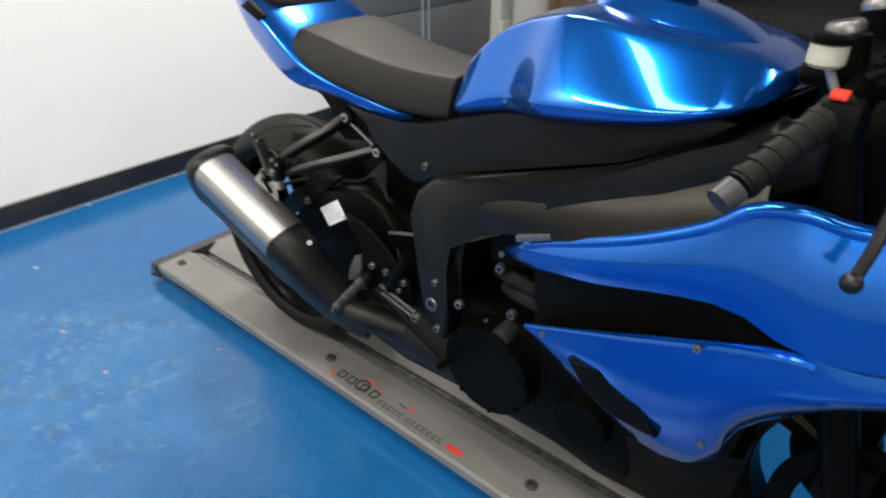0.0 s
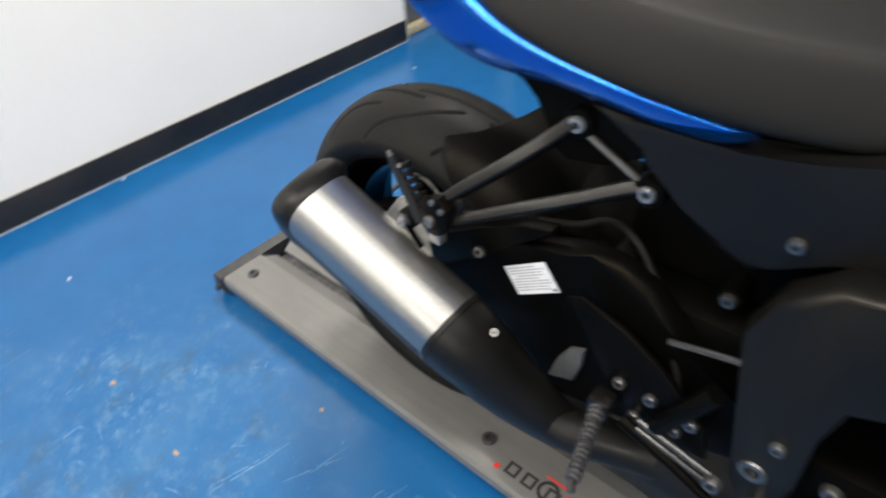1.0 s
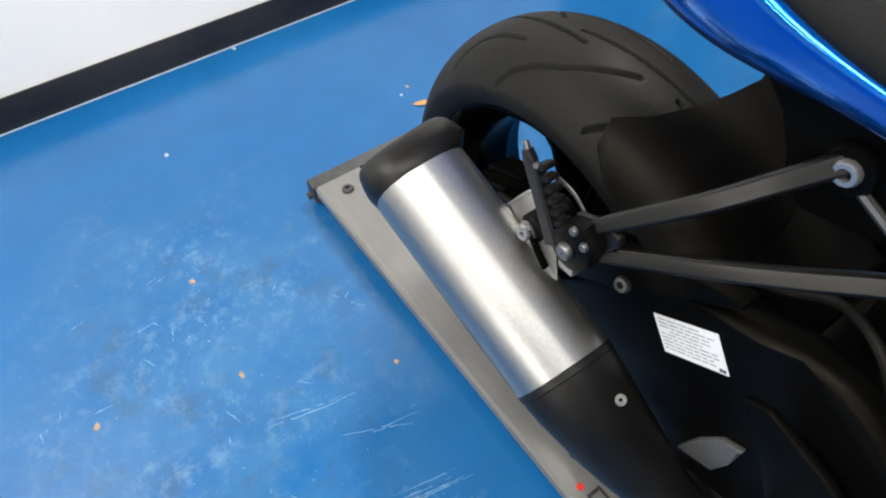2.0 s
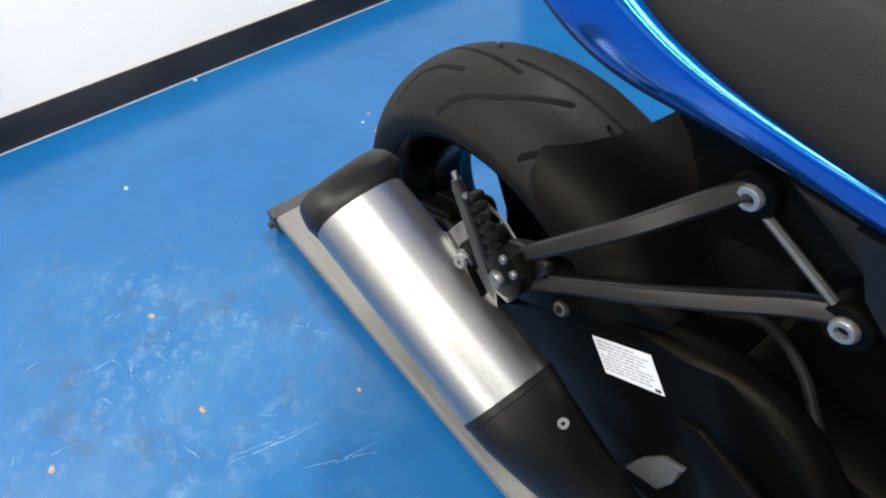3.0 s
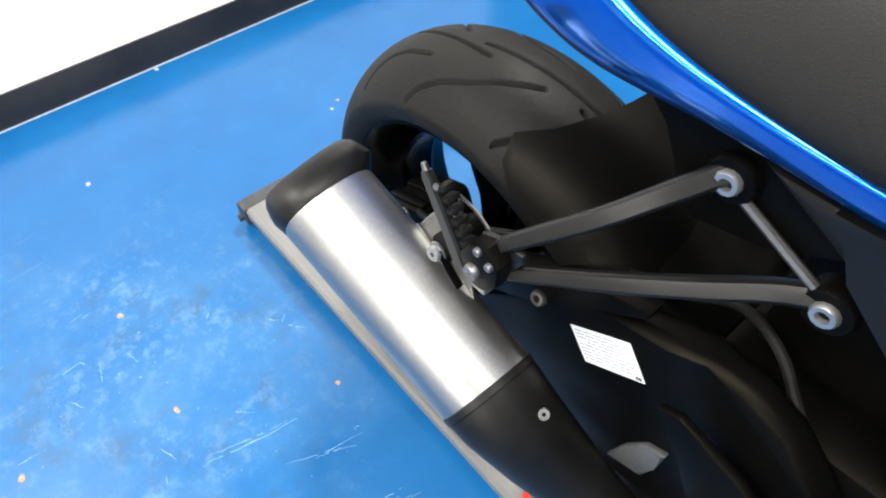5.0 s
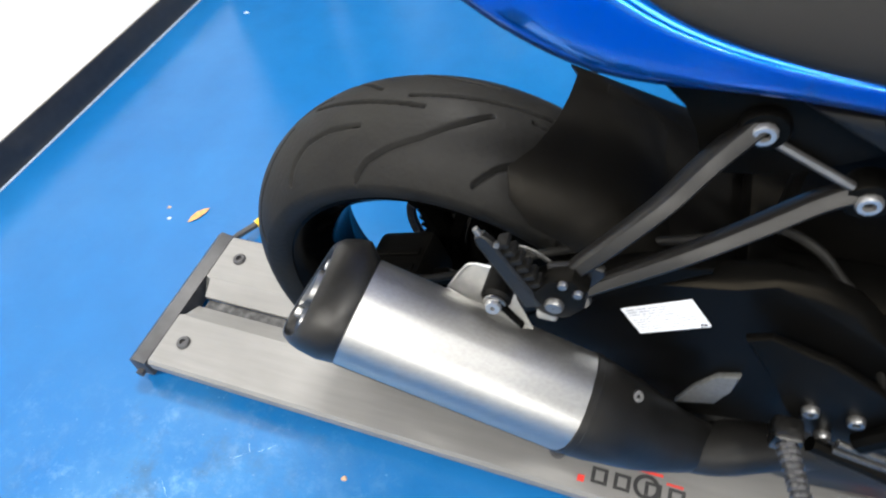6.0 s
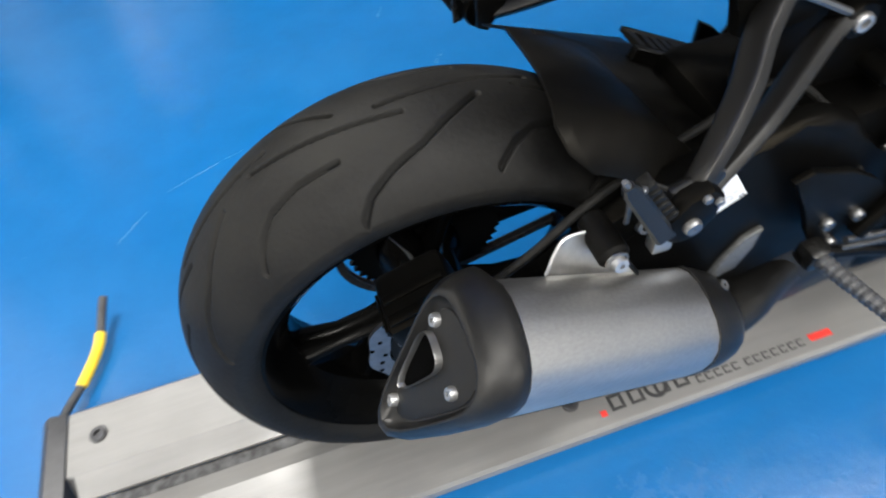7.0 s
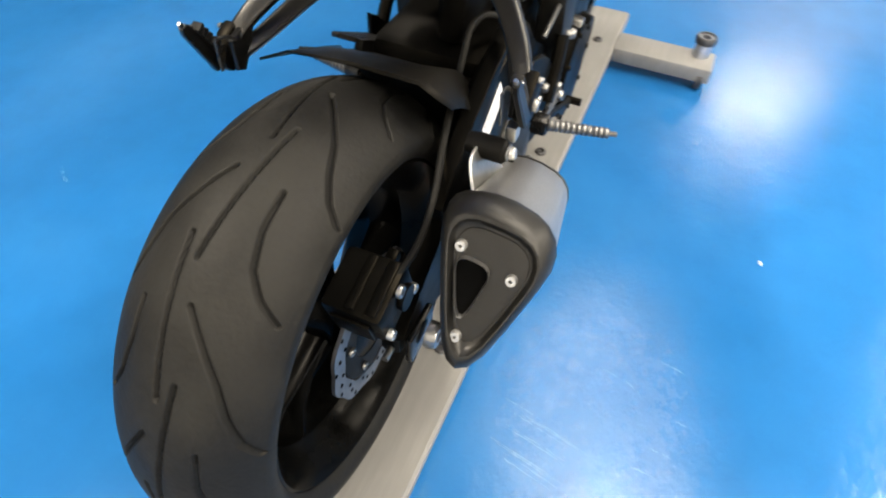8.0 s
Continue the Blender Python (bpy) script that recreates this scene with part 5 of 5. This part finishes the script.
def rearset(side):
    main = part("rearset", prism(HEEL if side < 0 else HEEL_LEFT, side * 0.150, side * 0.160, 0.003), SATIN, bike, "black heel plate with rider footpeg")
    for x, z in ((0.415, 0.505), (0.455, 0.505), (0.49, 0.475), (0.505, 0.50), (0.44, 0.46)):
        part("heel_bolt", stud((x, side * 0.160, z), (0, side, 0), 0.0085, 0.007), CHROME, main)
    part("peg_joint", box(0.388, 0.418, side * 0.160, side * 0.19, 0.455, 0.485, 0.006), ARMGREY, main)
    bm = bmesh.new()
    rings = []
    a, b = Vector((0.403, side * 0.185, 0.472)), Vector((0.430, side * 0.286, 0.468))
    d = (b - a).normalized()
    wide = Vector((0, 0, 1)).cross(d)
    for k in range(61):
        t = k / 60
        q = 0.0095 - 0.002 * t + (0.0016 if (k // 2) % 2 else 0)
        c = a.lerp(b, t)
        rings.append([c + q * (math.cos(f) * wide + math.sin(f) * Vector((0, 0, 1))) for f in (2 * math.pi * j / 10 for j in range(10))])
    loft(rings, bm)
    part("rider_footpeg", bm, BARBLACK, main, "ribbed metal rider footpeg", angle=25)
    for k in range(11):
        c = a.lerp(b, 0.08 + 0.088 * k)
        part("peg_rib", sweep([c - d * 0.0013, c + d * 0.0013], 0.0110 - 0.0002 * k, 12, steps=1), CHROME, main)
    part("peg_feeler", sweep([b, b + Vector((0.006, side * 0.012, -0.002))], 0.0045, 8, steps=1), PEGSTEEL, main)
    part("pedal", sweep([(0.43, side * 0.172, 0.455), (0.50, side * 0.175, 0.43), (0.58, side * 0.178, 0.395), (0.635, side * 0.18, 0.375)], [0.009, 0.007, 0.006, 0.007], 8), SATIN, main, "brake and shift pedal")
    part("pedal_toe", sweep([(0.637, side * 0.172, 0.375), (0.637, side * 0.205, 0.375)], 0.008, 8, steps=1), SATIN, main)
    for dz in (0.0, -0.016):
        part("linkage_rod", sweep([(0.45, side * 0.172, 0.471 + dz), (0.491, side * 0.172, 0.461 + dz), (0.542, side * 0.170, 0.446 + dz)], 0.0042, 8), PEGSTEEL, main)
    part("linkage_pin", stud((0.548, side * 0.168, 0.437), (0, side, 0), 0.011, 0.012), CHROME, main)
    part("master_cylinder", sweep([(0.47, side * 0.165, 0.47), (0.50, side * 0.165, 0.53), (0.52, side * 0.162, 0.57)], 0.012, 10), SATIN, main)


rearset(-1)
rearset(1)
part("side_stand", sweep([(0.60, 0.14, 0.36), (0.50, 0.155, 0.25), (0.36, 0.165, 0.16)], 0.011, 10), SATIN, bike)

# -- engine --
engine = part("engine", box(0.60, 1.02, -0.125, 0.125, 0.24, 0.50, 0.03), SATIN, bike, "black engine cases")
part("cylinder_block", prism([(0.80, 0.49), (1.02, 0.42), (1.10, 0.62), (0.90, 0.70), (0.74, 0.64)], -0.12, 0.12, 0.02), SATIN, engine)
part("clutch_cover", lathe([(0.098, -0.165), (0.096, -0.155), (0.105, -0.12)], (0.72, 0, 0.385), "y", 40), SATIN, engine)
for k in range(8):
    a = math.radians(45 * k + 10)
    part("cover_bolt", stud((0.72 + 0.094 * math.cos(a), -0.160, 0.385 + 0.094 * math.sin(a)), (0, -1, 0), 0.006, 0.009), SATIN, engine)
part("pickup_cover", lathe([(0.050, -0.150), (0.054, -0.14), (0.058, -0.12)], (0.92, 0, 0.36), "y", 32), SATIN, engine)
part("oil_cap", lathe([(0.018, -0.158), (0.02, -0.15), (0.02, -0.12)], (0.745, 0, 0.475), "y", 18), PEGSTEEL, engine, "bare alloy oil filler cap")
for x, y, z in ((0.729, -0.138, 0.616), (0.648, -0.153, 0.508), (0.70, -0.132, 0.475), (0.76, -0.14, 0.53)):
    part("case_bolt", stud((x, y, z), (0, -1, 0), 0.010, 0.010), CHROME, engine)
part("throttle_body", box(0.68, 0.86, -0.12, 0.12, 0.60, 0.70, 0.015), PLASTIC, engine)
for k, (x, z) in enumerate(((0.70, 0.58), (0.74, 0.63), (0.72, 0.55))):
    part("coolant_hose", sweep([(x, -0.10, z), (x + 0.06, -0.135, z + 0.02), (x + 0.14, -0.12, z + 0.01), (x + 0.2, -0.08, z + 0.04)], 0.014, 10), RUBBER, engine)
part("belly_pan", loft([[(x, y, z) for y, z in ((-h, t), (-h * 0.8, l + 0.03), (-h * 0.35, l), (h * 0.35, l), (h * 0.8, l + 0.03), (h, t), (h * 0.6, t - 0.01), (-h * 0.6, t - 0.01))] for x, h, t, l in ((0.62, 0.07, 0.28, 0.22), (0.75, 0.10, 0.31, 0.19), (0.95, 0.12, 0.35, 0.18), (1.1, 0.13, 0.41, 0.20), (1.18, 0.12, 0.44, 0.26))]), PLASTIC, bike, "black belly pan", angle=60)
part("header_pipe", sweep([(0.75, -0.03, 0.26), (0.95, -0.06, 0.23), (1.08, -0.06, 0.30), (1.12, -0.06, 0.45)], 0.026, 12), HEATBLACK, bike)
part("radiator", box(1.13, 1.165, -0.16, 0.16, 0.46, 0.80, 0.008), PLASTIC, bike)

# -- fairing --


def flip(pts, side):
    return [(x, -side * y, z) for x, y, z in pts]


UP_T = [(0.742, -0.150, 0.668), (0.80, -0.178, 0.712), (0.918, -0.200, 0.768), (1.00, -0.205, 0.806), (1.072, -0.205, 0.848), (1.115, -0.203, 0.884), (1.165, -0.198, 0.892), (1.22, -0.190, 0.885), (1.34, -0.170, 0.90), (1.48, -0.135, 0.915), (1.60, -0.07, 0.895)]
UP_L = [(0.752, -0.155, 0.655), (0.80, -0.178, 0.668), (0.859, -0.198, 0.688), (0.94, -0.212, 0.708), (1.04, -0.218, 0.738), (1.104, -0.222, 0.752), (1.150, -0.225, 0.748), (1.197, -0.227, 0.731), (1.27, -0.220, 0.733), (1.36, -0.196, 0.75), (1.48, -0.152, 0.79), (1.62, -0.07, 0.84)]
LO_T = [(0.803, -0.172, 0.546), (0.87, -0.192, 0.582), (0.97, -0.212, 0.634), (1.067, -0.222, 0.679), (1.137, -0.225, 0.708), (1.195, -0.227, 0.729), (1.27, -0.220, 0.7305), (1.36, -0.196, 0.7475), (1.48, -0.152, 0.7875)]
LO_L = [(0.810, -0.160, 0.532), (0.884, -0.168, 0.488), (0.940, -0.165, 0.453), (0.999, -0.165, 0.424), (1.060, -0.165, 0.410), (1.111, -0.166, 0.422), (1.152, -0.172, 0.466), (1.160, -0.182, 0.530), (1.193, -0.190, 0.586), (1.242, -0.195, 0.637), (1.30, -0.188, 0.672), (1.46, -0.145, 0.745)]


def panels(side):
    up = part("side_fairing", sheet(flip(UP_T, side), flip(UP_L, side), 0.012, 0.004, out=(0, side, 0.15)), BLUE, bike, "metallic blue side fairing", angle=60)
    low = part("lower_fairing", sheet(flip(LO_T, side), flip(LO_L, side), 0.022, 0.004, rows=12, out=(0, side, 0)), BLUE, bike, "metallic blue lower fairing", angle=60)
    part("fairing_vent", sheet(flip([(0.80, -0.150, 0.66), (0.92, -0.170, 0.72), (1.05, -0.180, 0.76), (1.22, -0.195, 0.76)], side), flip([(0.81, -0.145, 0.53), (0.95, -0.165, 0.60), (1.08, -0.180, 0.65), (1.22, -0.200, 0.70)], side), 0.0, 0.004, out=(0, side, 0)), PLASTIC, up)
    # raised black plate whose colour stands for the dark of a recess
    part("lower_scoop", prism([(0.909, 0.549), (0.959, 0.556), (1.005, 0.570), (1.029, 0.535), (1.070, 0.481), (1.044, 0.478), (0.992, 0.482), (0.946, 0.504)], side * 0.170, side * 0.2095, 0.004), PLASTIC, low, "black plate for the dark recessed scoop in the lower fairing")
    for x, y, z in ((0.86, 0.206, 0.572), (0.745, 0.165, 0.662), (1.13, 0.196, 0.50), (1.10, 0.238, 0.69)):
        part("fairing_screw", stud((x, side * y, z), (0, side, 0.2), 0.006, 0.004), CHROME, up)
    # bright crease under the vent
    part("crease", sweep(flip([(0.82, -0.178, 0.553), (0.97, -0.214, 0.630), (1.067, -0.225, 0.674), (1.137, -0.229, 0.703), (1.195, -0.231, 0.720), (1.225, -0.229, 0.722)], side), 0.005, 8), BLUE, low)
    part("rolled_edge", sweep(flip([(x, y * 0.985, z - 0.006) for x, y, z in UP_T[1:]], side), 0.0105, 12), BLUE, up)


panels(-1)
panels(1)
part("nose_fairing", loft([[(x, h * u, l + (t - l) * v) for u, v in ((-1, 0.2), (-0.8, 0.75), (-0.4, 1), (0.4, 1), (0.8, 0.75), (1, 0.2), (0.5, 0), (-0.5, 0))] for x, h, t, l in ((1.36, 0.15, 1.06, 0.86), (1.48, 0.13, 1.03, 0.84), (1.58, 0.10, 0.97, 0.83), (1.66, 0.05, 0.90, 0.82))]), BLUE, bike, "metallic blue nose fairing", subsurf=2, angle=80)
part("wind_screen", sheet([(1.30, -0.14, 1.16), (1.28, 0, 1.20), (1.30, 0.14, 1.16)], [(1.46, -0.13, 1.03), (1.52, 0, 1.035), (1.46, 0.13, 1.03)], 0.02, 0.003, out=(0.5, 0, 0.8)), GAUGE, bike, "smoked wind screen", angle=60)
part("dash", box(1.27, 1.31, -0.1, 0.1, 1.02, 1.10, 0.012), PLASTIC, bike, "black instrument pod")

# -- steering, bars and front wheel --
part("top_yoke", box(1.10, 1.20, -0.125, 0.125, 1.005, 1.03, 0.01), SATIN, bike, "black top yoke")
part("steering_head", sweep([(1.13, 0, 0.84), (1.155, 0, 1.0)], 0.035, 16, steps=1), SATIN, bike)


def bars(side):
    s = -side

    def q(x, y, z):
        return (x, -s * y, z)

    bar = part("handlebar", sweep([q(1.165, -0.115, 1.02), q(1.165, -0.20, 1.012), q(1.150, -0.225, 0.990)], 0.012, 12), SATIN, bike, "black clip-on handlebar")
    part("grip", sweep([q(1.164, -0.195, 1.012), q(1.127, -0.265, 0.962), q(1.110, -0.295, 0.940)], [0.0175, 0.0165, 0.017], 14), RUBBER, bar, "black ribbed rubber grip")
    for k in range(7):
        c = Vector(q(1.160, -0.202, 1.006)).lerp(Vector(q(1.114, -0.288, 0.946)), k / 6)
        d = (Vector(q(1.110, -0.295, 0.940)) - Vector(q(1.164, -0.195, 1.012))).normalized()
        part("grip_rib", sweep([c, c + d * 0.006], 0.0185, 14, steps=1), RUBBER, bar)
    part("bar_end", sweep([q(1.108, -0.298, 0.938), q(1.0985, -0.315, 0.9255)], 0.0155, 14, steps=1), BARBLACK, bar, "worn dark bar-end weight")
    part("switch_box", box(1.145, 1.185, -s * 0.225, -s * 0.185, 0.975, 1.019, 0.008), PLASTIC, bar)
    part("switch", box(1.152, 1.168, -s * 0.222, -s * 0.20, 1.0195, 1.027, 0.002), REDBTN, bar, "red engine switch")
    part("lever_perch", box(1.19, 1.225, -s * 0.225, -s * 0.185, 0.985, 1.02, 0.006), SATIN, bar)
    part("hand_lever", sweep([q(1.215, -0.20, 1.0), q(1.235, -0.25, 0.965), q(1.235, -0.30, 0.925), q(1.230, -0.328, 0.897)], [0.009, 0.007, 0.006, 0.006], 8), ARMGREY, bar)
    own = bmesh.new()
    bmesh.ops.create_uvsphere(own, u_segments=12, v_segments=8, radius=0.010)
    own.transform(Matrix.Translation(q(1.229, -0.332, 0.893)))
    part("lever_ball", own, ARMGREY, bar)


bars(-1)
bars(1)
part("fluid_reservoir", lathe([(0.015, 0), (0.019, 0.004), (0.019, 0.023), (0.016, 0.025)], (1.13, -0.157, 1.036), "z", 20), RESERVOIR, bike, "clouded brake fluid reservoir")
part("reservoir_cap", lathe([(0.021, 0.0252), (0.021, 0.031), (0.016, 0.033)], (1.13, -0.157, 1.036), "z", 20), SATIN, bike)
part("reservoir_stay", sweep([(1.15, -0.165, 1.012), (1.135, -0.158, 1.037)], 0.005, 8, steps=1), CHROME, bike)
for k, (y0, z0) in enumerate(((-0.05, 1.03), (0.02, 1.035), (0.07, 1.03))):
    part("cable", sweep([(1.17, y0 - 0.11, 1.03), (1.23, y0 - 0.06, z0 + 0.03), (1.27, y0, z0), (1.22, y0 + 0.05, 0.92)], 0.0045, 8), PLASTIC, bike)
both(lambda s: sweep([(1.135, s * 0.105, 1.06), (1.16, s * 0.105, 0.95), (1.26, s * 0.105, 0.60), (1.33, s * 0.105, 0.38)], [0.024, 0.024, 0.026, 0.022], 14, steps=3), "fork_leg", SATIN, bike, "black fork leg")
for s in (-1, 1):
    part("fork_cap", stud((1.133, s * 0.105, 1.064), (-0.25, 0, 1), 0.02, 0.012), CHROME, bike)
FX = Vector((1.375, 0, 0.378))
fw = part("front_wheel", lathe([(0.222, 0.05), (0.222, 0.046), (0.20, 0.03), (0.20, -0.03), (0.222, -0.046), (0.222, -0.05), (0.212, -0.05), (0.192, -0.03), (0.192, 0.03), (0.212, 0.05)], FX, "y", 56, closed=True), SATIN, bike, "black front wheel with tyre and discs")
part("front_tyre", lathe([(0.222, 0.049), (0.235, 0.058), (0.255, 0.061), (0.275, 0.056), (0.290, 0.038), (0.298, 0.018), (0.3, 0), (0.298, -0.018), (0.290, -0.038), (0.275, -0.056), (0.255, -0.061), (0.235, -0.058), (0.222, -0.049)], FX, "y", 64, closed=True), RUBBER, fw)
for k in range(5):
    a = math.radians(72 * k + 10)
    d, n = Vector((math.cos(a), 0, math.sin(a))), Vector((-math.sin(a), 0, math.cos(a)))
    part("spoke", loft([[FX + d * r + n * w_ * math.cos(f) + Vector((0, h_ * math.sin(f), 0)) for f in (2 * math.pi * j / 8 for j in range(8))] for r, w_, h_ in ((0.03, 0.018, 0.02), (0.12, 0.013, 0.014), (0.196, 0.018, 0.022))]), SATIN, fw)
part("hub", lathe([(0.03, -0.06), (0.04, -0.05), (0.04, 0.05), (0.03, 0.06)], FX, "y", 24), SATIN, fw)
# front discs take the satin black, so their shade is in the colour
both(lambda s: lathe([(0.155, s * 0.072), (0.155, s * 0.077), (0.12, s * 0.077), (0.12, s * 0.072)], FX, "y", 56, closed=True), "brake_disc", SATIN, fw, "steel brake disc, coloured black for the shade it stands in")
both(lambda s: box(1.27, 1.34, s * 0.062, s * 0.10, 0.41, 0.50, 0.012), "front_caliper", SATIN, bike, "black front brake caliper")
bm = bmesh.new()
grid = []
for a in np.linspace(25, 150, 18):
    c, sn = math.cos(math.radians(a)), math.sin(math.radians(a))
    grid.append([bm.verts.new((FX.x + r * c, y, FX.z + r * sn)) for y, r in ((-0.072, 0.27), (-0.066, 0.30), (-0.035, 0.318), (0, 0.322), (0.035, 0.318), (0.066, 0.30), (0.072, 0.27), (0.068, 0.27), (0.062, 0.297), (0.033, 0.313), (0, 0.317), (-0.033, 0.313), (-0.062, 0.297), (-0.068, 0.27))])
for p, q in zip(grid, grid[1:]):
    for k in range(14):
        bm.faces.new((p[k], q[k], q[(k + 1) % 14], p[(k + 1) % 14]))
bm.faces.new(grid[0])
bm.faces.new(grid[-1][::-1])
part("front_fender", bm, BLUE, bike, "metallic blue front fender", angle=50)
